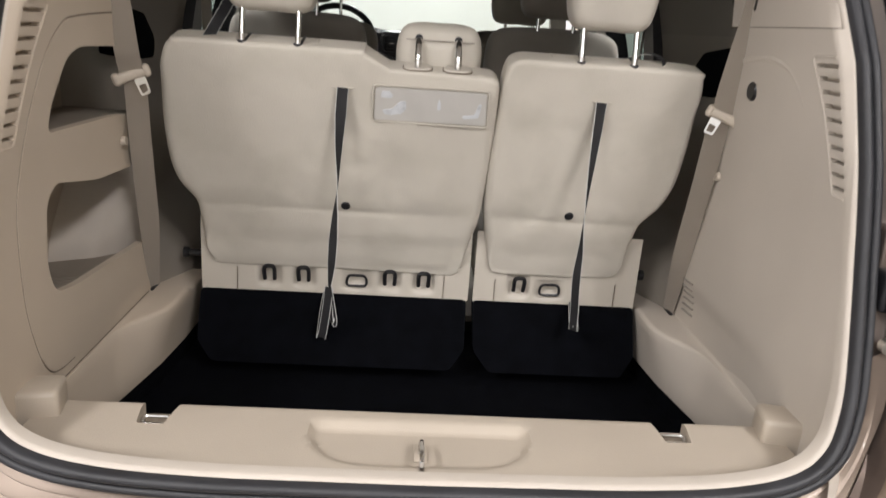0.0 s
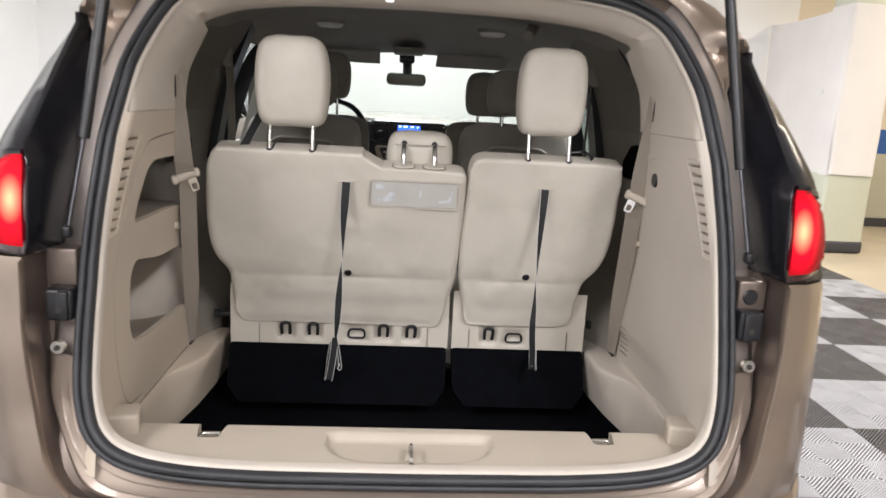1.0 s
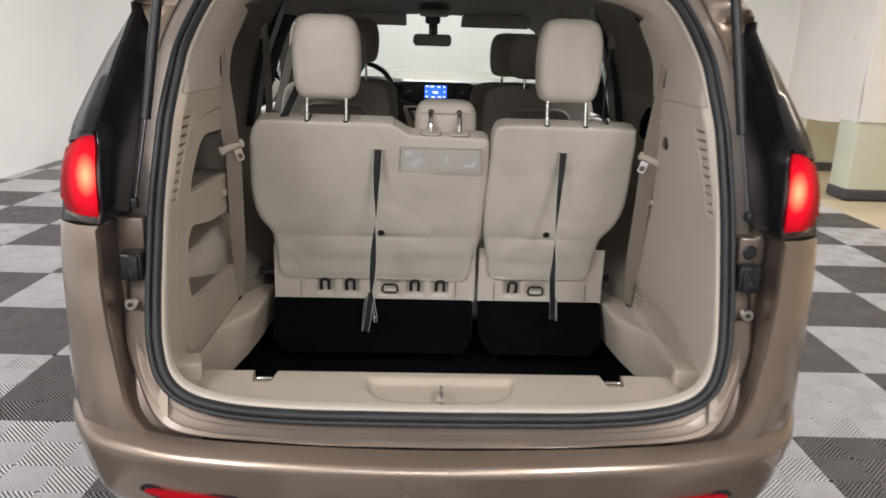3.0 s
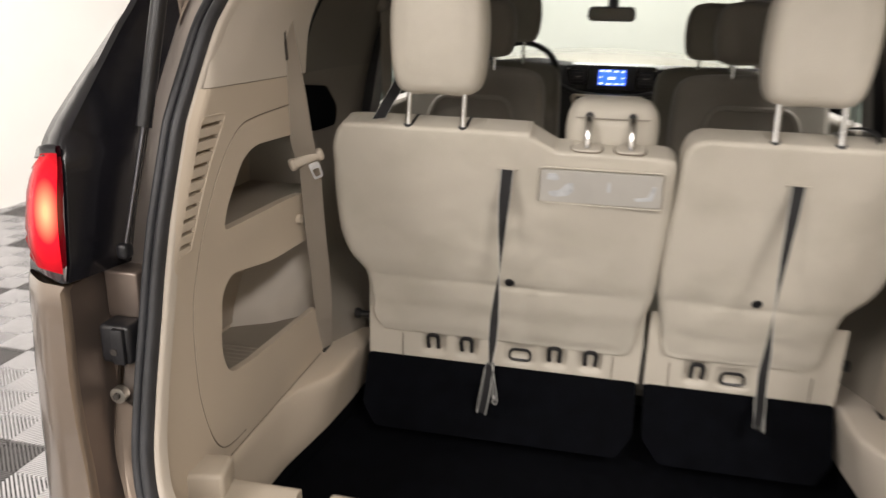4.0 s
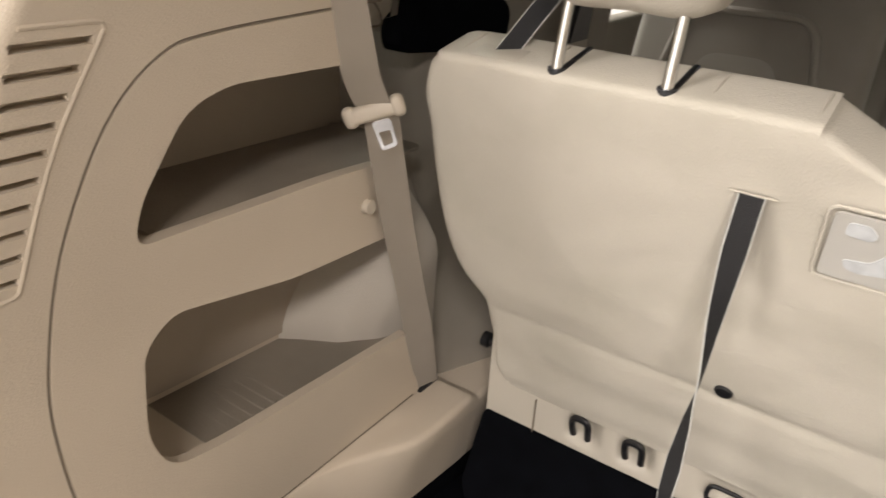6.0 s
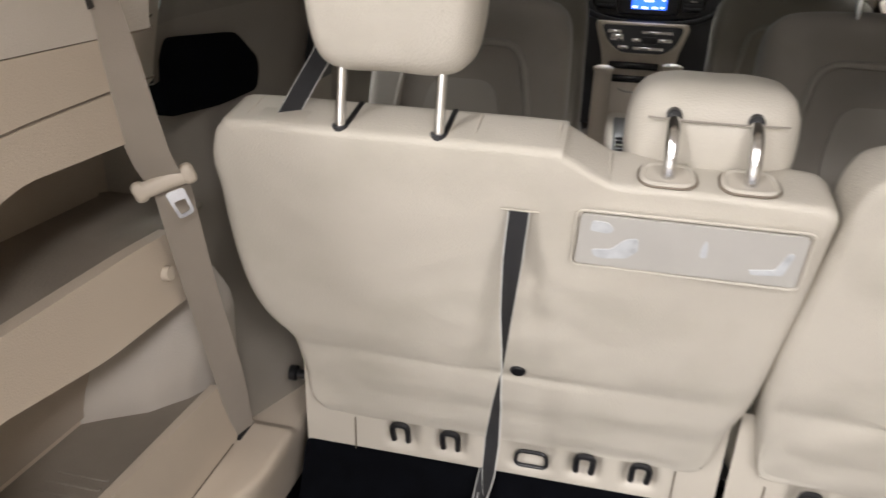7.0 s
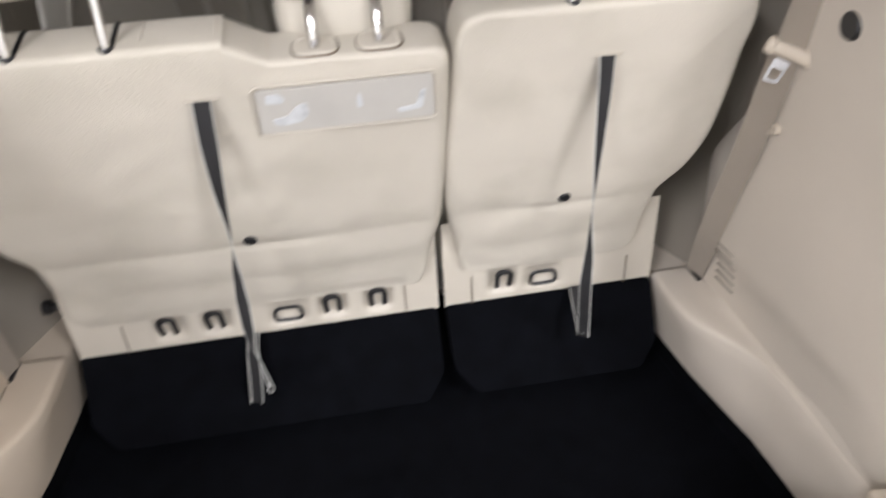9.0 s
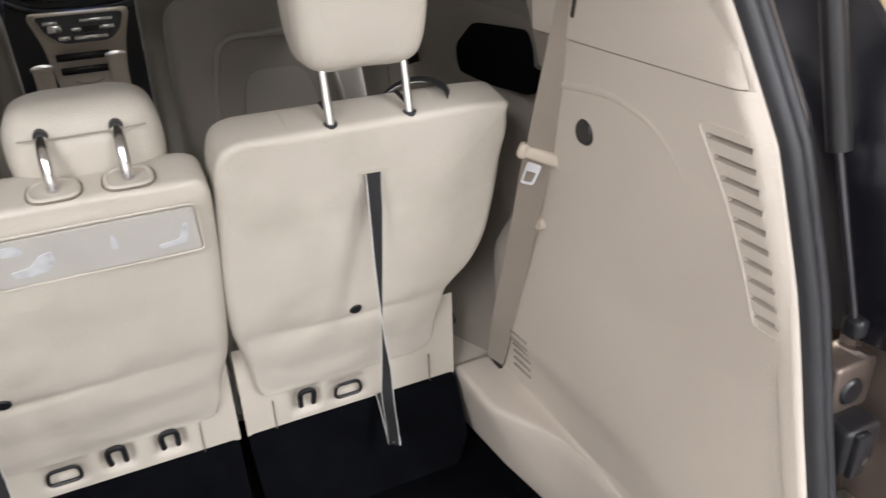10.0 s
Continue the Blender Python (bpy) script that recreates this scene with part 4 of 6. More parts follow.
def upper_trim():
    """The lining above the joint: round the top corners and across the head of the opening."""
    keep = [(RP[i], RN[i]) for i, p in enumerate(ring2) if p[1] > 1.312]
    z0 = 1.3035
    first = (Vector((seal_x(z0), seal_y(z0), z0)), keep[0][1])
    last = (Vector((-seal_x(z0), seal_y(z0), z0)), keep[-1][1])
    keep = [first] + keep + [last]
    rows = []
    steps = (0.0, 0.02, 0.06, 0.14, 0.35, 0.7, 1.0)
    for p, n in keep:
        top = max(0.0, n.z)
        deep = max(p.y + 0.16, 0.585 if top < 0.5 else 0.50)
        inward = 0.022 + 0.018 * top
        row = []
        for s in steps:
            y = p.y + 0.008 + (deep - p.y) * s
            o = -0.006 - inward * smoothstep(0, 0.45, s)
            q = p + n * o + Vector((0, y - p.y, 0))
            if n.z < 0.6 and s > 0:
                k = smoothstep(0, 0.3, s) * (1 - smoothstep(1.36, 1.50, p.z))
                q.x = q.x * (1 - k) + math.copysign(wall_x(q.z), q.x) * k
            q.z = max(q.z, z0)
            if n.z < 0.6 and p.z < 1.37:
                k = 1 - smoothstep(1.31, 1.37, p.z)
                q.x = q.x * (1 - k) + math.copysign(panel_x(q.y, q.z), q.x) * k
            row.append(q)
        q = row[-1]
        row.append(q + n * 0.05 + Vector((0, 0.004, 0)))
        rows.append(row)
    bm = bmesh.new()
    loft(bm, rows)
    part("upper_lining", bm, TRIM_GREY, van, "beige moulded pillar and header lining")


upper_trim()
part("header_lamp", box((0.020, 0.010, 0.006), (-0.089, 0.506, 1.606), 0.002), LAMP_WHITE, van, "small pale header lamp")


def rim_x(y):
    return table(y, [0.15, 0.33, 0.46, 0.55, 0.65, 0.80, 0.95], [0.664, 0.662, 0.656, 0.641, 0.625, 0.612, 0.606])


def ridge_x(y):
    """The ledge's inner edge: it swings out and dies in the wall towards the sill."""
    return table(y, [0.15, 0.44, 0.48, 0.513, 0.56, 0.595, 0.627, 0.66, 0.695, 0.80, 1.0], [0.684, 0.682, 0.6795, 0.675, 0.657, 0.637, 0.619, 0.606, 0.600, 0.600, 0.600])


def wheelhouse(sign):
    """The lower lining: a ledge over the wheel arch with a rounded edge, and the face below it."""
    bm = bmesh.new()
    rows = []
    for y in sorted(list(np.linspace(0.155, 0.98, 60)) + [0.814, 0.826, 0.838]):
        b = rim_x(y)
        w = table(y, [0.30, 0.44, 0.70, 0.79, 0.90], [0.6845, 0.686 if sign < 0 else 0.694, 0.687 if sign < 0 else 0.695, 0.735, 0.768])
        drop = 0.012 * smoothstep(0.814, 0.838, y)
        e = 0.564 - drop
        r = min(ridge_x(y), w - 0.004)
        soft = 0.010 * smoothstep(0.684, 0.64, r) + 0.002
        back = smoothstep(0.70, 0.76, y)
        pts = [(w + 0.014 + 0.03 * back, 0.63 - 0.064 * back - drop), (w + 0.003 + 0.02 * back, 0.585 - 0.018 * back - drop), (w - 0.001, e + 0.006), (w - min(0.006, (w - r) * 0.4), e + 0.001), ((w + r) / 2, e), (r + min(soft, (w - r) * 0.45), e - 0.0005), (r + 0.25 * soft, e - 0.3 * soft), (r - 0.0005, e - 0.9 * soft)]
        low = [(b, 0.44), (b + 0.003, 0.415), (b + 0.02, 0.408)]
        x1, z1 = pts[-1]
        pts += [(x1 + (b - x1) * t, z1 + (0.44 - z1) * t) for t in (0.25, 0.5, 0.75)] + low
        rows.append([(sign * a, y, c) for a, c in pts])
    loft(bm, rows)
    part("wheelhouse_lining", bm, TRIM_WARM_LIT if sign < 0 else TRIM_GREY, van, angle=60)
    bm = bmesh.new()
    loft(bm, [[(sign * (rim_x(y) + 0.012), y, z) for y in np.linspace(0.15, 1.0, 18)] for z in (0.43, 0.34)])
    part("well_side", bm, CARPET, van)
    if sign < 0:
        bm = bmesh.new()
        tube(bm, [(sign * (wall_x(0.567) - 0.0012), y, 0.5685) for y in np.linspace(0.22, 0.747, 24)], 0.0013, 6)
        part("panel_joint", bm, SEAM, linings[sign])
    # small ribs beside the belt's lower end
    rib = mesh_from("rib", box((0.006, 0.066, 0.0042), (0, 0, 0), 0.0015, 1), TAUPE)
    if sign > 0:
        for k in range(6):
            piece("rib", rib, linings[sign], pose(sign * (0.6825 + 0.0085 * smoothstep(0.675, 0.645, 0.686 - 0.0165 * k)), 0.696 - 0.001 * k, 0.686 - 0.0165 * k, -4, 0, 0))


for sign in (-1, 1):
    wheelhouse(sign)

part("well_floor", box((1.36, 0.95, 0.02), (0, 0.60, 0.345), 0), CARPET, van, "black carpeted cargo well")
part("cabin_floor", box((1.62, 2.7, 0.02), (0, 2.42, 0.40), 0), CLOTH, van, "taupe cabin carpet")


# ---- sill ----
def sill():
    bm = bmesh.new()
    top, low = [], []
    xs = np.linspace(-0.665, 0.665, 134)
    for x in xs:
        a = abs(x)
        zs = table(a, [p[0] for p in HALF[:8]], [p[1] for p in HALF[:8]])
        y0 = seal_y(zs) + 0.006
        row, under = [], []
        for t in np.linspace(0, 1, 34):
            y = y0 + (0.182 - y0) * t
            z = 0.578 + max(0.0, zs - 0.578 - 0.002) * (1 - smoothstep(0.0, 0.07, y - y0)) + 0.001
            far = smoothstep(0.0, 0.020, 0.148 - y)
            low_edge = 0.006 + 0.132 * (1 - max(0.0, 1 - min(1.0, a / 0.196) ** 5.0) ** 0.5)
            dip = far * smoothstep(-0.006, 0.030, y - low_edge) * smoothstep(0.200, 0.178, a)
            z -= 0.017 * dip
            z -= 0.004 * smoothstep(0.174, 0.182, y)
            row.append((x, y, z))
            under.append((x, y, 0.545))
        top.append(row)
        low.append(under)
    a, b = loft(bm, top), loft(bm, low)
    n, m = len(a), len(a[0])
    for i in range(n - 1):
        for j in (0, m - 1):
            bm.faces.new((a[i][j], a[i + 1][j], b[i + 1][j], b[i][j]))
    for j in range(m - 1):
        for i in (0, n - 1):
            bm.faces.new((a[i][j], a[i][j + 1], b[i][j + 1], b[i][j]))
    plate = part("sill_plate", bm, SILL, van, "pale beige moulded loading sill with a scooped middle")
    cutters = []
    for sign in (-1, 1):
        c = bmesh.new()
        out = [(0.428, 0.20), (0.436, 0.160), (0.442, 0.108), (0.488, 0.108), (0.497, 0.160), (0.497, 0.20)]
        prism(c, soft_corner(out, 0.006, 3), lambda u, v, d, s=sign: (s * u, v, d), 0.549, 0.62)
        cutters.append(c)
    carve(plate, cutters)
    for sign in (-1, 1):
        block = box((0.075, 0.075, 0.066), (sign * 0.664, 0.147, 0.592), 0.010, 3, Euler((0, 0, sign * radians(-12))).to_matrix())
        part("corner_block", block, SILL, plate)
        bm = bmesh.new()
        ring = soft_corner([(-0.024, -0.010), (0.024, -0.010), (0.024, 0.010), (-0.024, 0.010)], 0.009, 4)
        tube(bm, [(sign * 0.464 + u, 0.140 + v * 0.9, 0.566 + v * 0.35) for u, v in ring], 0.0046, 8, closed=True)
        part("tie_down_base", box((0.046, 0.050, 0.010), (sign * 0.465, 0.150, 0.547), 0.003), SILL, plate)
        part("tie_down", bm, CHROME, plate, "chrome wire tie-down loop")
    bm = bmesh.new()
    tube(bm, [(0.0, -0.006, 0.575), (0.0, -0.004, 0.596), (0.0, 0.006, 0.602), (0.0, 0.050, 0.598), (0.0, 0.062, 0.590), (0.0, 0.064, 0.556)], 0.0048, 10)
    part("latch_striker", bm, CHROME, plate, "chrome latch striker loop")
    part("striker_base", box((0.022, 0.05, 0.004), (0.0, 0.066, 0.5655), 0.001), SILL, plate)


sill()


# ---- cabin lining ----
def bin_end(z):
    """Where the wall behind the pockets turns in towards the seat: further back low down."""
    return 0.775 - 0.18 * smoothstep(0.95, 0.69, z)


def ahead_x(y, z):
    """The lining ahead of the cargo bay: close to the bay's wall above, hollow behind the pockets."""
    hollow = table(y - bin_end(z), [0.0, 0.03, 0.07, 0.12, 0.55], [0.872, 0.835, 0.775, 0.752, 0.770])
    upper = table(y, [0.50, 0.56, 0.62, 0.70, 0.80, 1.30], [0.70, 0.675, 0.69, 0.722, 0.752, 0.770])
    # a ridge beside the belt's foot, fading out upwards
    past = smoothstep(0.831, 0.848, y)
    hollow -= 0.052 * smoothstep(0.96, 0.80, z) * smoothstep(0.66, 0.828, y) * (1 - past)
    # the hump of the wheel arch ahead of it
    hollow -= past * (0.057 + 0.45 * min(0.15, max(0.0, y - 0.831))) * smoothstep(0.78, 0.60, z)
    k = smoothstep(1.165, 1.20, z)
    x = hollow * (1 - k) + upper * k - 0.26 * max(0.0, z - 1.22) - 0.25 * max(0.0, z - 1.45)
    return max(x, wall_x(min(z, 1.6)) + 0.006) if y < 0.62 else x


def panel_start(z):
    """Where the pillar panel begins: above, a slit of the quarter glass shows behind its rear edge."""
    return 0.725 + 0.75 * max(0.0, z - 1.31) + 0.105 * smoothstep(1.19, 1.165, z)


def quarter_lining(sign):
    def sheet(zs, start, stop):
        c = bmesh.new()
        loft(c, [[(sign * ahead_x(y, z), y, z) for z, y in ((h, start(h) + (stop(h) - start(h)) * t) for h in zs)] for t in np.linspace(0, 1, 22)])
        return c
    low, high = np.linspace(0.40, 1.17, 30), np.linspace(1.17, 1.62, 22)
    lining = part("quarter_lining", sheet(high, lambda z: 0.42, lambda z: 0.725), TRIM_GREY, van, "grey beige moulded lining ahead of the cargo bay")
    # wall tone darkened for the shade inside the pockets
    part("bin_wall", sheet(low, lambda z: 0.42, bin_end), BIN_SHADED if sign < 0 else TRIM_GREY, lining, "wall behind the open pockets, shade in its brown" if sign < 0 else "")
    # upper end is darker, pocket shade put into its tone
    for name, zs, mat in (("lower_bin_end", np.linspace(0.40, 0.99, 24), BIN_END), ("upper_bin_end", np.linspace(0.99, 1.17, 8), MOULDED_SHADED)):
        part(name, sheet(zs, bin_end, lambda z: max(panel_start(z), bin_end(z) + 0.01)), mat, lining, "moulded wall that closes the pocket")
    # lower panel's tone carries the shade beside the seat
    for name, mat, zs, label in (("pillar_panel", DARK_TAUPE, np.linspace(1.285, 1.62, 18), "dark taupe moulded panel over the rear pillar"), ("lower_pillar_panel", MOULDED_SHADED, np.linspace(0.40, 1.285, 34), "moulded panel beside the seat, shade in its warm grey")):
        bm = bmesh.new()
        rows = []
        for t in [0, 0.01, 0.02, 0.035] + list(np.linspace(0.06, 1, 28)):
            row = []
            for z in zs:
                y = panel_start(z) * (1 - t) + 1.37 * t
                x = ahead_x(y, z) - 0.03 * smoothstep(1.0, 1.37, y) * smoothstep(1.0, 1.25, z)
                row.append((sign * x, y, z))
            rows.append(row)
        rows.append([(sign * (abs(p[0]) + 0.10), 1.385, p[2]) for p in rows[-1]])
        loft(bm, rows)
        part(name, bm, mat, van, label)
    bm = bmesh.new()
    edge = [(sign * (ahead_x(panel_start(z), z) - 0.001), panel_start(z), z) for z in np.linspace(1.32, 1.56, 12)]
    tube(bm, edge, 0.0035, 6)
    part("glass_edge", bm, BLACK, van, "black rubber edge of the quarter glass")
    # joints that carry on from the bay's lining
    for line in ([(0.55, 1.3025), (0.60, 1.3025), (0.66, 1.303), (0.69, 1.304)], [(0.55, 1.245), (0.60, 1.243), (0.645, 1.236), (0.685, 1.215), (0.705, 1.18)]):
        bm = bmesh.new()
        tube(bm, [(sign * (ahead_x(p.y, p.z) - 0.0006), p.y, p.z) for p in catmull([(0, y, z) for y, z in line], 6)], 0.0016, 6)
        part("panel_joint", bm, SEAM, lining)
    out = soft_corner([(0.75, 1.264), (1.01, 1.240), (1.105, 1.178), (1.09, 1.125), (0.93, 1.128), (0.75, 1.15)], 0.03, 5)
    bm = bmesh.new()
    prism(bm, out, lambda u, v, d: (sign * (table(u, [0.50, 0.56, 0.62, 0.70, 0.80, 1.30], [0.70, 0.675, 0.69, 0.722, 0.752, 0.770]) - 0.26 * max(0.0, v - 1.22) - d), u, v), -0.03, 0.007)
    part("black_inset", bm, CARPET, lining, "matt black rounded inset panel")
    # door card and window surround further ahead
    part("door_card", box((0.05, 2.3, 0.72), (sign * 0.83, 2.45, 0.74), 0.02, 3), TAUPE, van)
    bm = bmesh.new()
    ribbon(bm, [(sign * 0.80, 2.22, 1.08), (sign * 0.72, 2.20, 1.36), (sign * 0.62, 2.18, 1.62)], (0, 1, 0), 0.14, 0.04)
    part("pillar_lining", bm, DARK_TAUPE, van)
    bm = bmesh.new()
    ribbon(bm, [(sign * 0.745, 1.36, 1.10), (sign * 0.70, 1.36, 1.36), (sign * 0.62, 1.42, 1.60)], (0, 1, 0), 0.10, 0.03)
    part("window_seal", bm, BLACK, van)


for sign in (-1, 1):
    quarter_lining(sign)


def headliner():
    bm = bmesh.new()
    rows = []
    for y in np.linspace(0.575, 2.96, 24):
        row = []
        for a in np.linspace(-1, 1, 25):
            x = 0.665 * a
            z = table(abs(x), [0, 0.35, 0.50, 0.58, 0.63, 0.665], [1.685, 1.675, 1.655, 1.625, 1.585, 1.54])
            z += table(y, [0.57, 0.70, 1.0, 2.0, 2.7, 2.96], [-0.062, -0.035, -0.006, 0.012, -0.03, -0.07])
            row.append((x, y, z))
        rows.append(row)
    loft(bm, rows)
    lining = part("headliner", bm, ROOFLINING, van, "grey knit roof lining")
    for x in (-0.372, 0.368):
        bm = bmesh.new()
        tube(bm, [(x, 1.98, 1.70), (x, 1.98, 1.672), (x, 1.98, 1.668)], lambda t: 0.068 if t < 0.7 else 0.055, 22)
        vent = part("roof_vent", bm, ROOFLINING, lining, "round pale roof air vent")
        # white insert put in for the vent's chrome highlight
        bm = bmesh.new()
        tube(bm, [(x, 1.975, 1.669), (x, 1.975, 1.655)], lambda t: 0.062 if t < 0.5 else 0.050, 22)
        part("vent_rim", bm, VENT_HIGHLIGHT, vent, "vent insert, bright highlight put in as white")
    for x, w in ((-0.36, 0.40), (0.36, 0.40)):
        part("sun_visor", box((w, 0.16, 0.018), (x, 2.80, 1.578), 0.008, 3, Euler((radians(-22), 0, 0)).to_matrix()), ROOFLINING, lining, "folded grey sun visor")
    part("overhead_console", box((0.17, 0.30, 0.03), (0.0, 2.72, 1.612), 0.012, 3), ROOFLINING, lining)
    bm = bmesh.new()
    tube(bm, [(0.46, 1.45, 1.655), (0.44, 1.40, 1.63), (0.43, 1.38, 1.615)], 0.022, 12)
    part("roof_belt_guide", bm, TAUPE, lining, "round roof belt guide")


headliner()

# ---- third-row seats ----
SLOPE = 0.37
NORM = Vector((0, -1, -SLOPE)).normalized()


def on_back(u, v, w):
    base = Vector((u, 0.622 + (1.12 - v) * SLOPE, v))
    return base + NORM * w if w > 0 else base + Vector((0, -w, -0.22 * w * smoothstep(1.02, 1.15, v)))


LEFT_OUT = [(-0.572, 1.168), (-0.586, 1.12), (-0.597, 1.02), (-0.598, 0.93), (-0.585, 0.868), (-0.556, 0.824), (-0.548, 0.800), (-0.546, 0.76), (-0.540, 0.70), (-0.531, 0.670), (-0.514, 0.650), (-0.488, 0.645), (-0.20, 0.645),
            (0.05, 0.641), (0.082, 0.642), (0.098, 0.655), (0.112, 0.70), (0.126, 0.755), (0.138, 0.81), (0.143, 0.92), (0.146, 1.05), (0.144, 1.130), (0.132, 1.153), (0.10, 1.158), (0.0, 1.160), (-0.085, 1.161), (-0.104, 1.165),
            (-0.150, 1.191), (-0.170, 1.197), (-0.36, 1.198), (-0.53, 1.198), (-0.557, 1.190)]
RIGHT_OUT = [(0.163, 1.168), (0.158, 1.08), (0.153, 0.95), (0.155, 0.85), (0.162, 0.80), (0.172, 0.745), (0.183, 0.69), (0.191, 0.666), (0.212, 0.656), (0.30, 0.654), (0.44, 0.656), (0.500, 0.659), (0.521, 0.671), (0.532, 0.70),
             (0.542, 0.76), (0.549, 0.805), (0.560, 0.826), (0.590, 0.868), (0.608, 0.93), (0.610, 1.02), (0.604, 1.12), (0.595, 1.180), (0.575, 1.198), (0.40, 1.201), (0.25, 1.201), (0.187, 1.198)]


def back_crisp(u, v):
    """The shell's edge is tight along the top and the hem, soft at the sides."""
    return 1 - 0.5 * smoothstep(1.10, 1.15, v) - 0.72 * smoothstep(0.74, 0.68, v)


def back_lift(u, v):
    """The hem stands off the panel below it."""
    return 0.009 * smoothstep(0.735, 0.655, v)


def back_shape(slot_x):
    def shape(u, v):
        # lower roll below the crease, hollow at the crease, dimple round the strap slot
        h = -0.004 * smoothstep(0.86, 0.79, v) + 0.0042 * math.exp(-((v - 0.755) / 0.05) ** 2)
        h -= 0.0030 * (0.75 + 0.5 * noise.noise((u * 9, 3.1, 0.4))) * math.exp(-((v - 0.812 - 0.004 * noise.noise((u * 6, 0.7, 2.0))) / 0.008) ** 2)
        h -= 0.006 * math.exp(-(((u - slot_x) / 0.05) ** 2 + ((v - 1.05) / 0.07) ** 2))
        h += 0.0034 * noise.noise((u * 8, v * 9, 1.7)) + 0.0016 * noise.noise((u * 22, v * 26, 4.0))
        return h
    return shape


def hook_mesh():
    bm = bmesh.new()
    pts = [(-0.0125, 0, -0.018), (-0.0135, -0.008, 0.004), (-0.0125, -0.010, 0.015), (-0.007, -0.011, 0.021), (0.007, -0.011, 0.021), (0.0125, -0.010, 0.015), (0.0135, -0.008, 0.004), (0.0125, 0, -0.018)]
    tube(bm, catmull(pts, 4), 0.0056, 8)
    return mesh_from("anchor_hook", bm, BLACK)


def loop_mesh():
    bm = bmesh.new()
    out = soft_corner([(-0.0275, -0.0150), (0.0275, -0.0150), (0.0240, 0.0140), (-0.0240, 0.0140)], 0.012, 5)
    tube(bm, [(u, -0.008, v) for u, v in out], 0.0036, 8, closed=True)
    return mesh_from("pull_loop", bm, BLACK)


HOOK, LOOP = hook_mesh(), loop_mesh()


def posts(head, x0, x1, pts, r=0.0064):
    for x in (x0, x1):
        bm = bmesh.new()
        tube(bm, catmull([(x + a, b, c) for a, b, c in pts], 5), r, 12)
        part("headrest_post", bm, CHROME, head, "polished chrome post")


def headrest(seat, x0, x1, z0, z1, y, mat, name="headrest", deep=0.115, rim=0.036):
    cx, cz, w, h = (x0 + x1) / 2, (z0 + z1) / 2, (x1 - x0) / 2, (z1 - z0) / 2
    out = smooth2([(cx - w * 0.90, cz - h * 0.80), (cx - w * 0.62, cz - h), (cx, cz - h * 1.0), (cx + w * 0.62, cz - h), (cx + w * 0.90, cz - h * 0.80), (cx + w, cz - h * 0.2), (cx + w * 0.97, cz + h * 0.5), (cx + w * 0.80, cz + h * 0.88),
                   (cx + w * 0.45, cz + h), (cx, cz + h * 1.0), (cx - w * 0.45, cz + h), (cx - w * 0.80, cz + h * 0.88), (cx - w * 0.97, cz + h * 0.5), (cx - w, cz - h * 0.2)], 5)
    bm = bmesh.new()
    pillow(bm, out, (cx, cz), lambda u, v, w_: Vector((u, y + 0.10 * (v - cz) * -0.6 - w_, v)), rim=rim, bulge=0.010, depth=deep,
           shape=lambda u, v: 0.0015 * noise.noise((u * 20, v * 20, y)))
    return part(name, bm, mat, seat)


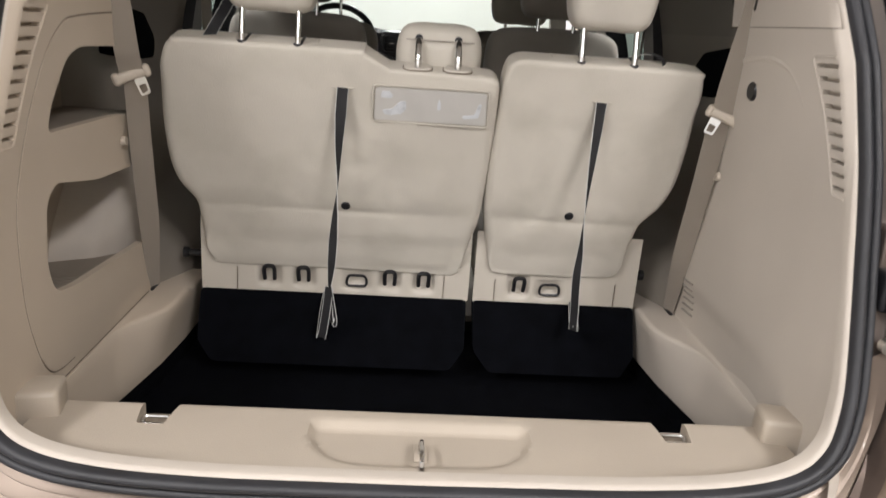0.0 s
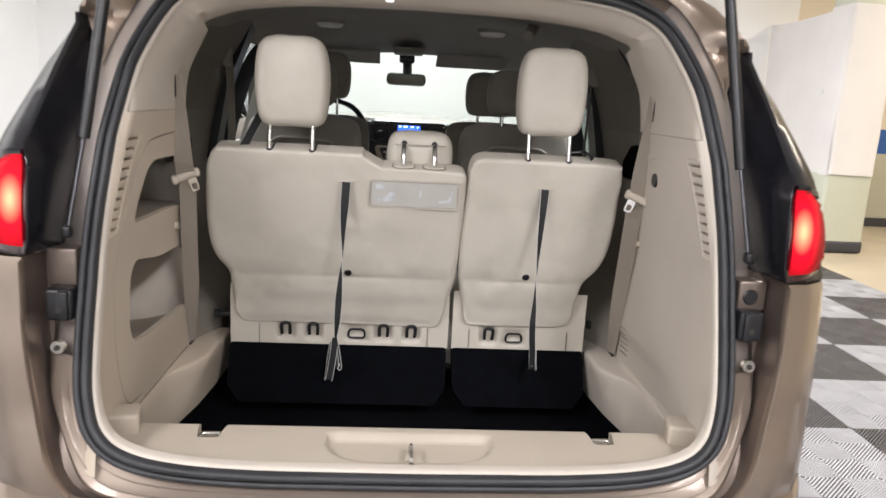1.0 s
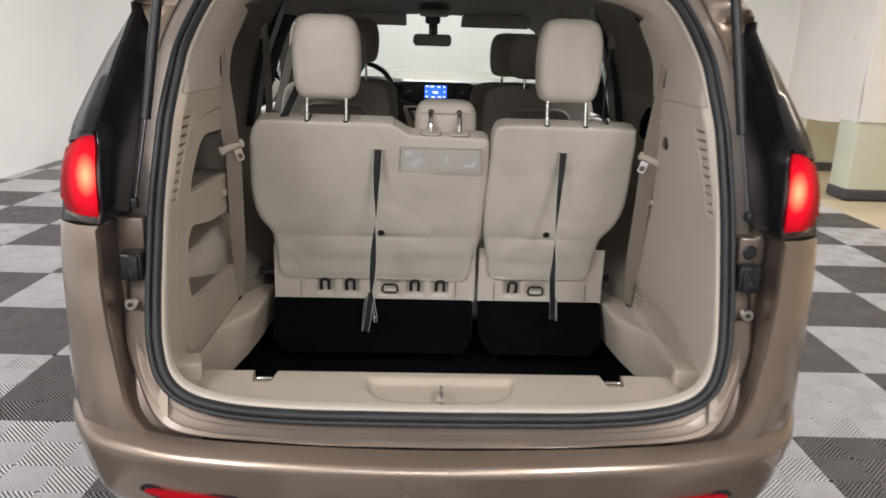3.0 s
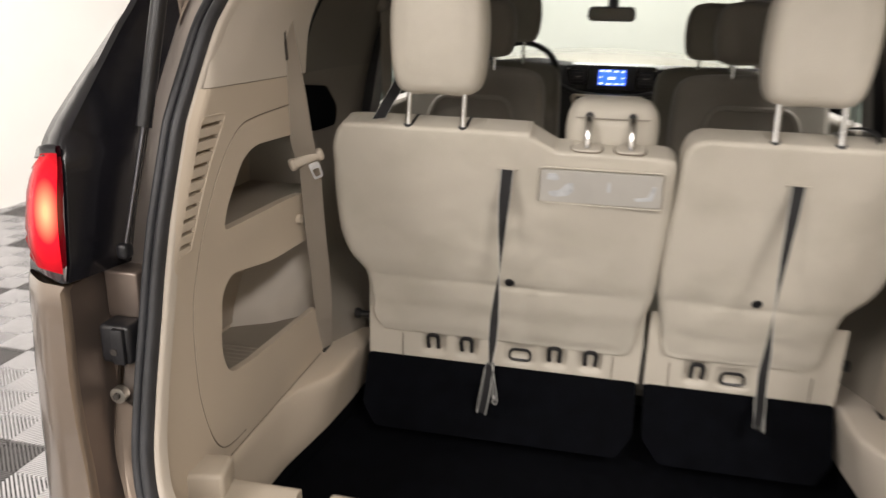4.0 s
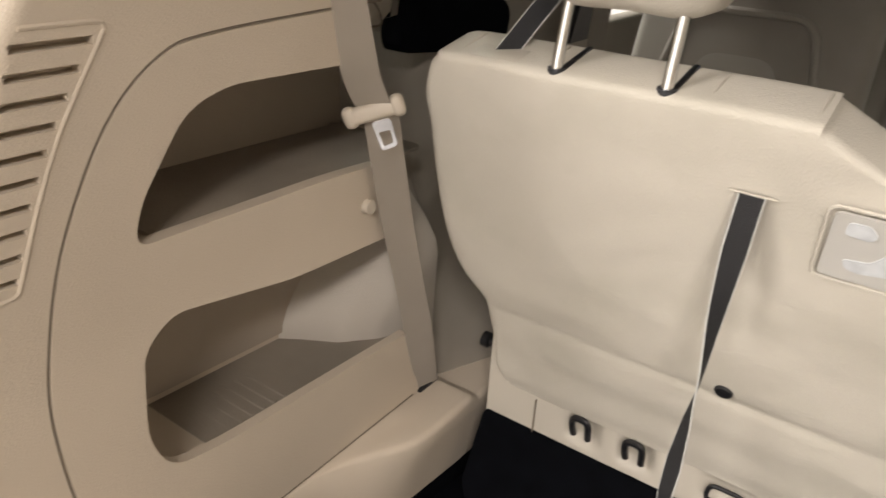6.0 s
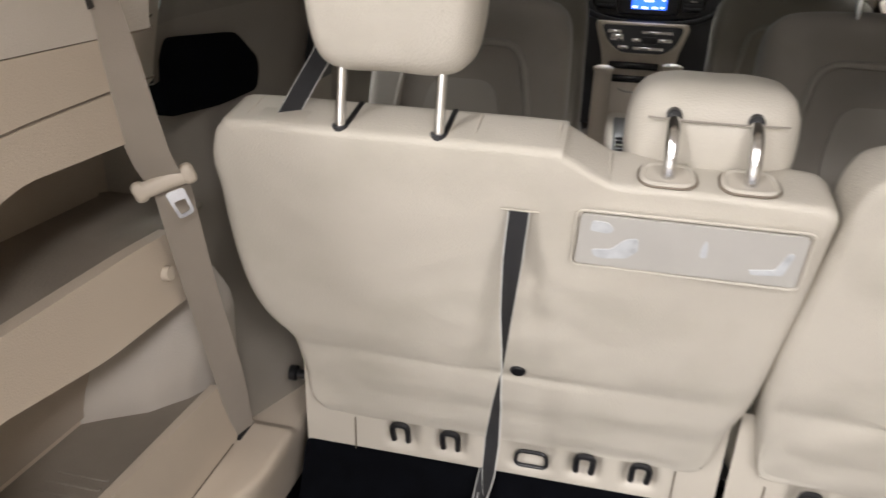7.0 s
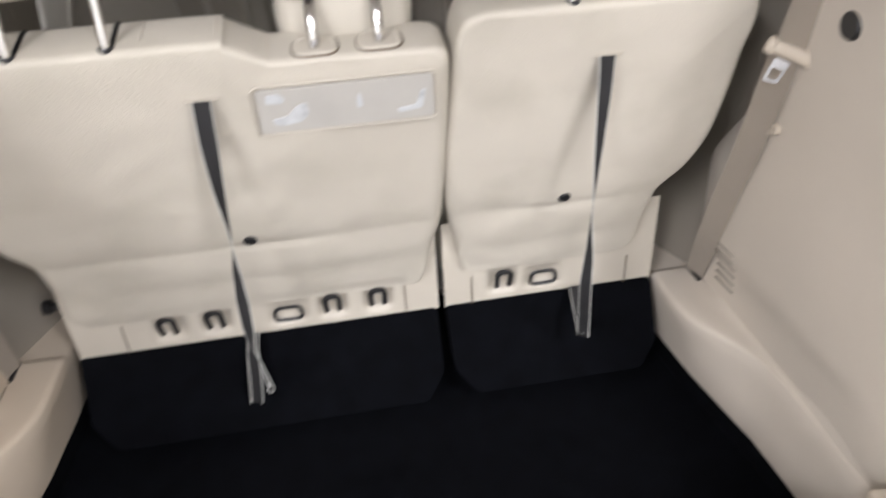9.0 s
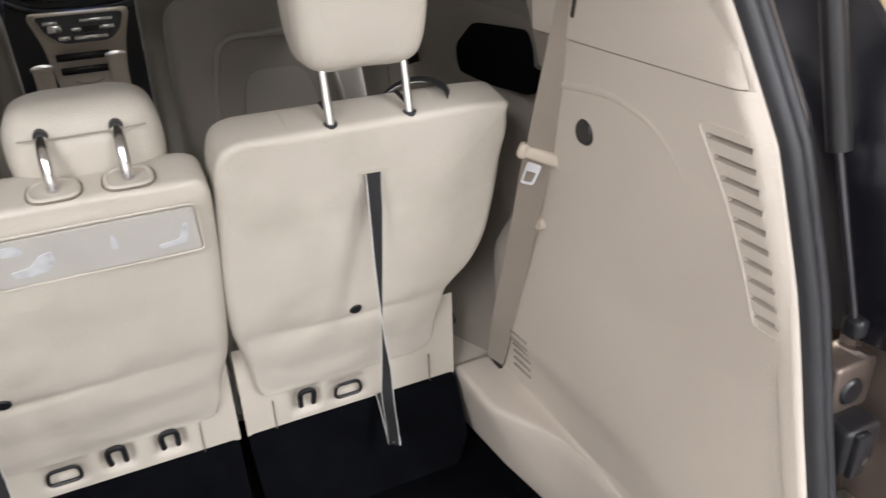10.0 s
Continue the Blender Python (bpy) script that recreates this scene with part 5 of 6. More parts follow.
def third_seat(spec):
    seat = thing("third_row_seat", (spec["mid"], 0.80, 0.42), spec["label"], "car seat", "third row seats")
    cu, cv = spec["centre"]
    out = smooth2([(cu + (u - cu) * 1.018, cv + (v - cv) * 1.012) for u, v in spec["out"]], 4)
    bm = bmesh.new()
    pillow(bm, out, spec["centre"], on_back, rim=0.024, bulge=0.008, depth=0.094, shape=back_shape(spec["slot"][0]), rings=56, crisp=back_crisp, lift=back_lift)
    back = part("backrest", bm, SEAT, seat, "cream leatherette backrest shell", angle=60)
    # stitched hem along the lower edge
    low = sorted((u, v) for u, v in out if v < 0.66)
    bm = bmesh.new()
    tube(bm, [on_back(u, v + 0.0015, 0.0035) for u, v in low], 0.0026, 6)
    part("hem", bm, SEAT, seat)
    # seams across the top
    top = sorted((u, v) for u, v in out if v > 1.10)
    for sx in spec["seams"]:
        v = table(sx, [p[0] for p in top], [p[1] for p in top])
        bm = bmesh.new()
        tube(bm, [on_back(sx, v - 0.007 * (1 - d) ** 3 + 0.0004, 0.006 - 0.075 * d) for d in np.linspace(0.16, 1, 10)], 0.0017, 6)
        part("top_seam", bm, SEAT_LOW, back)
    x0, x1 = spec["base"]
    # hard panel below
    bm = bmesh.new()
    rows = []
    for x in np.linspace(x0, x1, 200):
        row = []
        for z in list(np.linspace(0.563, 0.66, 28)) + [0.70, 0.76]:
            y = 0.801
            for hx in spec["hooks"]:
                y += 0.017 * math.exp(-((x - hx) / 0.027) ** 4 - ((z - 0.612) / 0.029) ** 4)
            for hx in spec["loops"]:
                y += 0.013 * math.exp(-((x - hx) / 0.037) ** 4 - ((z - 0.606) / 0.024) ** 4)
            row.append((x, y, z))
        rows.append(row)
    loft(bm, rows)
    bmesh.ops.solidify(bm, geom=bm.faces[:], thickness=0.03)
    panel = part("anchor_panel", bm, SEAT_LOW, seat, "cream plastic panel with anchor recesses")
    for hx in spec["hooks"]:
        ob = piece("anchor_hook", HOOK, panel, pose(hx, 0.797, 0.618))
        tagged(ob, "black tether anchor hook")
    for hx in spec["loops"]:
        ob = piece("pull_loop", LOOP, panel, pose(hx, 0.805, 0.607))
        tagged(ob, "black release pull loop")
    for hx in spec["joints"]:
        part("panel_joint", box((0.0012, 0.004, 0.066), (hx, 0.798, 0.597), 0), SEAM, panel)
    # carpeted lower panel with cut corners
    c0, c1 = spec["carpet"]
    out = soft_corner([(c0, 0.566), (c0 + 0.004, 0.45), (c0 + 0.045, 0.402), (c1 - 0.040, 0.402), (c1 - 0.002, 0.45), (c1, 0.566)], 0.012, 4)
    bm = bmesh.new()
    prism(bm, out, lambda u, v, d: (u, 0.800 + d - (0.566 - v) * 0.58, v), 0.0, 0.04)
    part("carpet_panel", bm, CARPET, seat, "black carpeted lower panel")
    # cushion ahead of the backrest
    part("cushion", box((x1 - x0, 0.46, 0.14), ((x0 + x1) / 2, 1.05, 0.66), 0.045, 4), SEAT, seat)
    part("seat_leg", box((0.10, 0.30, 0.20), ((x0 + x1) / 2, 1.05, 0.50), 0.01), BLACK, seat)
    # pivot bolt at the outer side
    px = math.copysign(0.60, spec["mid"])
    bm = bmesh.new()
    tube(bm, [(px * 0.95, 0.90, 0.628), (px * 1.035, 0.90, 0.628), (px * 1.04, 0.90, 0.628), (px * 1.06, 0.90, 0.628)], lambda t: 0.009 if t < 0.5 else 0.015, 14)
    part("pivot_bolt", bm, BLACK, seat, "black pivot bolt")
    # hole plug
    hx, hz = spec["hole"]
    bm = bmesh.new()
    p = on_back(hx, hz, 0.0)
    tube(bm, [p + NORM * 0.002, p + NORM * 0.0085, p + NORM * 0.0105], lambda t: 0.0115 if t < 0.7 else 0.009, 16)
    part("hole_plug", bm, BLACK, back, "small black round plug")
    # slot stitching
    sx, sz = spec["slot"]
    p = on_back(sx, sz + 0.004, 0.003)
    part("slot_stitch", box((0.046, 0.003, 0.002), p + NORM * 0.004, 0.0008), SEAT_LOW, back)
    return seat, back


left_seat, left_back = third_seat({"label": "wide cream leatherette third-row seat, upright, with two headrests", "mid": -0.21, "out": LEFT_OUT, "centre": (-0.215, 0.93), "slot": (-0.195, 1.118), "base": (-0.563, 0.136),
                                   "hooks": (-0.387, -0.299, -0.074, 0.015), "loops": (-0.161,), "joints": (-0.471, 0.069), "carpet": (-0.566, 0.132), "seams": (-0.533, -0.425, -0.252, -0.158, -0.098), "hole": (-0.190, 0.829)})
right_seat, right_back = third_seat({"label": "narrow cream leatherette third-row seat, upright, with one headrest", "mid": 0.37, "out": RIGHT_OUT, "centre": (0.375, 0.94), "slot": (0.379, 1.122), "base": (0.149, 0.588),
                                     "hooks": (0.269,), "loops": (0.353,), "joints": (0.205, 0.53), "carpet": (0.150, 0.588), "seams": (0.262, 0.312, 0.490), "hole": (0.363, 0.835)})

for seat, x0, x1, z0, z1 in ((left_seat, -0.452, -0.250, 1.268, 1.512), (right_seat, 0.283, 0.476, 1.276, 1.520)):
    head = headrest(seat, x0, x1, z0, z1, 0.582, SEAT)
    m = (x0 + x1) / 2
    posts(head, m - 0.059, m + 0.059, [(0, 0.612, 1.18), (0, 0.605, 1.203), (0, 0.613, 1.25), (0, 0.626, 1.32)])
    # welt seams and post sleeves on the seat's top
    for x in (m - 0.059, m + 0.059):
        part("post_slot", box((0.007, 0.066, 0.006), (x + 0.006, 0.638, 1.2105 if x < 0 else 1.2140), 0.002, 2, Euler((radians(12.4), 0, 0)).to_matrix()), BLACK, seat, "dark slot behind the headrest post")
        part("post_collar", tube(bmesh.new(), [(x, 0.606, 1.196), (x, 0.605, 1.206 if x < 0 else 1.209)], 0.0098, 14), RUBBER, seat)

# the middle headrest, low and tilted, on curved posts
head = headrest(left_seat, -0.084, 0.112, 1.120, 1.268, 0.672, SEAT, "middle_headrest", 0.135, 0.046)
for x in (-0.034, 0.054):
    part("post_hole", tube(bmesh.new(), [(x, 0.6640, 1.2325), (x, 0.682, 1.2345)], 0.0086, 14), BLACK, head)
posts(head, -0.034, 0.054, [(0, 0.640, 1.12), (0, 0.632, 1.172), (0, 0.635, 1.197), (0, 0.652, 1.224), (0, 0.69, 1.235)], 0.0076)
bm = bmesh.new()
tube(bm, [(x, 0.6605 + 0.0075 * (abs(x - 0.014) / 0.075) ** 3, 1.2295) for x in np.linspace(-0.062, 0.090, 18)], 0.0014, 6)
part("seam", bm, TAUPE, head)
for x in (-0.034, 0.054):
    out = soft_corner([(-0.029, -0.022), (0.029, -0.022), (0.027, 0.022), (-0.027, 0.022)], 0.019, 6)
    bm = bmesh.new()
    p = Vector((x, 0.637, 1.1705))
    prism(bm, out, lambda u, v, d, p=p: p + Vector((u, v * 0.97 + d * -0.22, v * 0.22 + d * 0.97)), -0.006, 0.003)
    part("post_plate", bm, SEAT_LOW, left_seat, "cream plastic post surround")
    bm = bmesh.new()
    tube(bm, [p + Vector((u * 0.98, v * 0.96, v * 0.22 + 0.0016)) for u, v in out], 0.0036, 8, closed=True)
    part("surround_rim", bm, SEAT, left_seat)
    bm = bmesh.new()
    tube(bm, [p + Vector((u * 1.13, v * 1.12, v * 0.25 + 0.0004)) for u, v in out], 0.0016, 6, closed=True)
    part("surround_gap", bm, SEAM, left_seat)

# instruction sleeve
sleeve = soft_corner([(-0.123, 1.129), (0.122, 1.129), (0.126, 1.056), (-0.126, 1.056)], 0.006, 3)
bm = bmesh.new()
prism(bm, sleeve, lambda u, v, d: on_back(u, v, 0.0075 + d), 0.0, 0.003)
label = part("card_sleeve", bm, SLEEVE, left_seat, "clear vinyl sleeve with a pale pictogram card")
bm = bmesh.new()
tube(bm, [on_back(u, v, 0.0085) for u, v in soft_corner([(-0.128, 1.134), (0.127, 1.134), (0.131, 1.051), (-0.131, 1.051)], 0.010, 4)], 0.0019, 6, closed=True)
part("sleeve_edge", bm, SEAT, label)
shapes = [[(-0.108, 1.080), (-0.085, 1.083), (-0.070, 1.100), (-0.056, 1.103), (-0.054, 1.085), (-0.066, 1.072), (-0.092, 1.068), (-0.104, 1.070)],
          [(-0.112, 1.108), (-0.110, 1.122), (-0.092, 1.122), (-0.084, 1.112), (-0.090, 1.106)],
          [(0.014, 1.086), (0.022, 1.086), (0.021, 1.103), (0.017, 1.112), (0.014, 1.100)],
          [(0.070, 1.076), (0.098, 1.080), (0.106, 1.106), (0.113, 1.105), (0.108, 1.073), (0.074, 1.069)]]
for s in shapes:
    bm = bmesh.new()
    prism(bm, soft_corner(s, 0.004, 3), lambda u, v, d: on_back(u, v, 0.0104 + d), 0.0, 0.0012)
    part("pictogram", bm, PRINT, label)


def strap(x, z, pts, widths, turns, ends, seat):
    """A black pull strap with pale stitched edges, twisted on its way down."""
    band = thing("pull_strap", (x, 0.66, z), "black webbing pull strap with white stitched edges", "strap", "seat pull straps")
    p = catmull(pts, 6)
    n = len(p)
    w = [table(i / (n - 1), np.linspace(0, 1, len(widths)), widths) for i in range(n)]
    a = [table(i / (n - 1), np.linspace(0, 1, len(turns)), turns) for i in range(n)]
    wide = [Vector((math.cos(radians(t)), math.sin(radians(t)), 0)) for t in a]
    bm = bmesh.new()
    ribbon(bm, p, wide, w, 0.0016)
    part("webbing", bm, WEB_BLACK, band)
    for s in (-1, 1):
        bm = bmesh.new()
        tube(bm, [q + wd * s * (ww / 2) for q, wd, ww in zip(p, wide, w)], 0.0011, 5)
        part("edge_thread", bm, THREAD, band)
    for e, (ew, ed) in ends:
        q = catmull(e, 5)
        bm = bmesh.new()
        ribbon(bm, q, Vector(ed), ew, 0.0018)
        loop = part("folded_end", bm, WEB_BLACK, band)
        for s in (-1, 1):
            bm = bmesh.new()
            rows = [c + (Vector(ed) - (q[min(i + 1, len(q) - 1)] - q[max(i - 1, 0)]).normalized() * Vector(ed).dot((q[min(i + 1, len(q) - 1)] - q[max(i - 1, 0)]).normalized())).normalized() * s * ew / 2 for i, c in enumerate(q)]
            tube(bm, rows, 0.0012, 5)
            part("edge_thread", bm, THREAD, loop)
        tip = q[len(q) // 2]
        part("end_mark", box((0.007, 0.004, 0.009), tip + Vector((0, -0.003, 0.012)), 0.002), THREAD, loop)


strap(-0.195, 1.118, [(-0.195, 0.612, 1.119), (-0.198, 0.611, 1.06), (-0.201, 0.616, 0.98), (-0.202, 0.623, 0.90), (-0.206, 0.630, 0.83), (-0.210, 0.636, 0.76), (-0.213, 0.642, 0.70), (-0.218, 0.660, 0.640)],
      [0.024, 0.024, 0.018, 0.012, 0.020, 0.023, 0.022, 0.016], [6, 10, 40, 85, 130, 155, 150, 120],
      [([(-0.234, 0.786, 0.580), (-0.238, 0.752, 0.550), (-0.240, 0.715, 0.515), (-0.241, 0.696, 0.490), (-0.236, 0.686, 0.500), (-0.226, 0.672, 0.570), (-0.219, 0.662, 0.634)], (0.022, (0.9, -0.43, 0))),
       ([(-0.217, 0.660, 0.640), (-0.209, 0.664, 0.590), (-0.203, 0.668, 0.548), (-0.206, 0.672, 0.535), (-0.213, 0.676, 0.550), (-0.216, 0.674, 0.600), (-0.219, 0.668, 0.638)], (0.018, (0.5, -0.85, 0)))], left_seat)
strap(0.379, 1.122, [(0.379, 0.612, 1.123), (0.376, 0.606, 1.06), (0.373, 0.604, 0.98), (0.372, 0.606, 0.90), (0.374, 0.612, 0.84), (0.376, 0.616, 0.77), (0.376, 0.622, 0.71), (0.384, 0.640, 0.640)],
      [0.024, 0.022, 0.018, 0.012, 0.010, 0.016, 0.020, 0.020], [4, 12, 28, 55, 88, 130, 150, 150],
      [([(0.384, 0.640, 0.642), (0.389, 0.650, 0.610), (0.392, 0.657, 0.575), (0.395, 0.663, 0.553), (0.400, 0.675, 0.550), (0.405, 0.710, 0.562), (0.418, 0.786, 0.580)], (0.021, (0.8, -0.6, 0)))], right_seat)


# headrest release straps on the seat tops
def top_strap(pts, wide, label):
    band = thing("headrest_strap", pts[0], label, "strap", "headrest straps")
    p = catmull(pts, 6)
    bm = bmesh.new()
    ribbon(bm, p, Vector(wide), 0.024, 0.0018)
    part("webbing", bm, WEB_BLACK, band)
    for s in (-1, 1):
        bm = bmesh.new()
        tube(bm, [q + Vector(wide) * s * 0.012 for q in p], 0.0011, 5)
        part("edge_thread", bm, THREAD, band)


top_strap([(-0.487, 0.617, 1.198), (-0.474, 0.652, 1.235), (-0.452, 0.69, 1.29), (-0.43, 0.70, 1.36)], (0.95, 0.2, -0.2), "black webbing strap running up behind the headrest")
top_strap([(0.515, 0.628, 1.192), (0.512, 0.64, 1.222), (0.49, 0.665, 1.234), (0.455, 0.69, 1.225), (0.43, 0.71, 1.20)], (0.5, 0.8, 0.1), "black webbing strap looped over the seat top")
for x, y, w in ((-0.487, 0.618, 0.062), (0.515, 0.618, 0.050)):
    part("strap_plate", box((w, 0.036, 0.005), (x, y, 1.2055), 0.002, 2, Euler((radians(12.4), 0, 0)).to_matrix()), SEAT_LOW, left_seat if x < 0 else right_seat)


# ---- third-row seat belts ----
def frame_plate(bm, outer, inner, place, thick):
    """A flat plate with one window: outer and inner outlines of equally many points."""
    rings = [[place(u, v, d) for u, v in line] for line, d in ((outer, 0.0), (outer, thick), (inner, thick), (inner, 0.0))]
    loft(bm, rings, around=True, along=True)
    return bm


def seat_belt(sign):
    belt = thing("seat_belt", (sign * 0.66, 0.62, 0.57), "beige seat belt webbing hanging with its tongue parked", "seat belt", "third row seat belts")
    c = Vector((-0.633, 0.577, 1.120)) if sign < 0 else Vector((0.640, 0.566, 1.114))
    side = 0.0 if sign < 0 else 0.005
    up = catmull([(sign * 0.627, 0.474, 1.43), (sign * 0.629 + side, 0.505, 1.32), (sign * 0.630 + side, 0.528, 1.24), (sign * 0.631 + side, 0.553, 1.165), c + Vector((0, 0.003, 0.002))], 8)
    foot = Vector((sign * 0.682, 0.790, 0.562))
    down = catmull([c + Vector((-sign * 0.003, 0.010, -0.006)), c.lerp(foot, 0.30) + Vector((-sign * 0.004, 0, 0)), c.lerp(foot, 0.66) + Vector((-sign * 0.004, 0, 0)), foot], 8)
    # flat along the wall at its slot, turning to face the rear on the way down
    wide = []
    for i in range(len(up)):
        k = smoothstep(0.0, 0.75, i / (len(up) - 1))
        wide.append(Vector((0.30 + 0.60 * k, -sign * (0.95 - 0.52 * k), 0.0)))
    face = Vector((0.88, -sign * 0.47, 0.0))
    bm = bmesh.new()
    ribbon(bm, up, wide, 0.047, 0.0018)
    part("upper_webbing", bm, WEB_BEIGE, belt)
    bm = bmesh.new()
    ribbon(bm, down, [face.lerp(Vector((0.22, -sign * 0.97, 0.0)), smoothstep(0.5, 1.0, i / (len(down) - 1))).normalized() for i in range(len(down))], 0.046, 0.0018)
    part("lower_webbing", bm, WEB_BEIGE, belt)
    turn = Matrix.Rotation(math.atan2(face.y, face.x), 3, "Z") @ Matrix.Rotation(radians(20 * sign), 3, "Y")
    bm = box((0.070, 0.014, 0.022), c, 0.007, 3, turn)
    for e in (-1, 1):
        rounded(bm, (0.018, 0.017, 0.028), c + turn @ Vector((e * 0.031, 0, 0)), 0.008, 3, turn)
    grip = part("tongue_grip", bm, SILL, belt, "cream plastic tongue grip")
    bm = bmesh.new()
    off = c + Vector((0.018 * (1 if sign < 0 else -1), -0.006, -0.006))
    outer = soft_corner([(-0.0120, 0.002), (0.0120, 0.002), (0.0105, -0.033), (-0.0105, -0.035)], 0.005, 4)
    inner = soft_corner([(-0.0075, -0.012), (0.0075, -0.012), (0.0065, -0.028), (-0.0065, -0.030)], 0.003, 4)
    frame_plate(bm, outer, inner, lambda u, v, d: off + turn @ Vector((u, -0.003 - d, v)), 0.0032)
    part("tongue", bm, CHROME, grip, "bright steel belt tongue")
    part("belt_anchor", box((0.009, 0.056, 0.010), foot + Vector((0, 0, 0.003)), 0.003, 2), BLACK, belt)
    # belt slot drawn long, its dark strip standing for the belt's shade
    bm = bmesh.new()
    ribbon(bm, [(sign * 0.6225, 0.452, 1.450), (sign * 0.6265, 0.474, 1.39), (sign * 0.6310, 0.492, 1.335)], (0.2, 1, 0.3), 0.007, 0.003)
    part("belt_slot_shade", bm, GROOVE, belt)


for sign in (-1, 1):
    seat_belt(sign)


# ---- seats further ahead ----
def row_seat(x, y, width, top, head_z, label, group, name):
    seat = thing(name, (x, y + 0.3, 0.41), label, "car seat", group)
    h = width / 2
    out = smooth2([(x - h, 0.62), (x - h * 1.02, 0.85), (x - h * 0.99, 1.05), (x - h * 0.96, top - 0.07), (x - h * 0.86, top - 0.018), (x - h * 0.6, top), (x, top + 0.004), (x + h * 0.6, top), (x + h * 0.86, top - 0.018), (x + h * 0.96, top - 0.07), (x + h * 0.99, 1.05), (x + h * 1.02, 0.85),
                   (x + h, 0.62), (x, 0.60)], 5)
    bm = bmesh.new()

    def place(u, v, w):
        return Vector((u, y + (top - v) * 0.30 * -1 + 0.10, v)) + Vector((0, -0.96, 0.26)) * w
    pillow(bm, out, (x, 0.92), place, rim=0.045, bulge=0.015, depth=0.13)
    back = part("backrest", bm, CLOTH, seat, "taupe cloth backrest")
    # moulded pocket panel on the back
    bm = bmesh.new()
    pocket = soft_corner([(x - h * 0.62, 0.70), (x - h * 0.66, 1.02), (x - h * 0.52, top - 0.105), (x + h * 0.52, top - 0.105), (x + h * 0.66, 1.02), (x + h * 0.62, 0.70)], 0.05, 6)
    tube(bm, [place(u, v, 0.013) for u, v in pocket], 0.008, 8, closed=True)
    part("pocket_edge", bm, TAUPE, back)
    bm = bmesh.new()
    slot = soft_corner([(x - h * 0.36, 0.72), (x - h * 0.40, 1.0), (x - h * 0.30, top - 0.185), (x + h * 0.30, top - 0.185), (x + h * 0.40, 1.0), (x + h * 0.36, 0.72)], 0.04, 6)
    prism(bm, slot, lambda u, v, d: place(u, v, 0.010 + d), 0.0, 0.012)
    part("pocket", bm, TAUPE, back)
    part("cushion", box((width, 0.48, 0.16), (x, y + 0.34, 0.66), 0.05, 4), CLOTH, seat)
    part("seat_base", box((width * 0.8, 0.40, 0.20), (x, y + 0.34, 0.50), 0.02), BLACK, seat)
    z0, z1 = head_z
    head = headrest(seat, x - 0.125, x + 0.125, z0, z1, y + 0.06, CLOTH)
    posts(head, x - 0.06, x + 0.06, [(0, y + 0.11, top - 0.04), (0, y + 0.11, z0 - 0.01), (0, y + 0.11, z0 + 0.05)])
    return seat


for x in (-0.425, 0.43):
    row_seat(x, 1.40, 0.47, 1.285, (1.308, 1.490), "taupe cloth second-row captain's chair with a moulded back pocket", "second row seats", "captain_chair")
row_seat(-0.415, 2.16, 0.46, 1.265, (1.338, 1.560), "taupe cloth front seat with its headrest raised high", "front seats", "front_seat")
row_seat(0.415, 2.16, 0.46, 1.265, (1.288, 1.505), "taupe cloth front seat with its headrest low", "front seats", "front_seat")


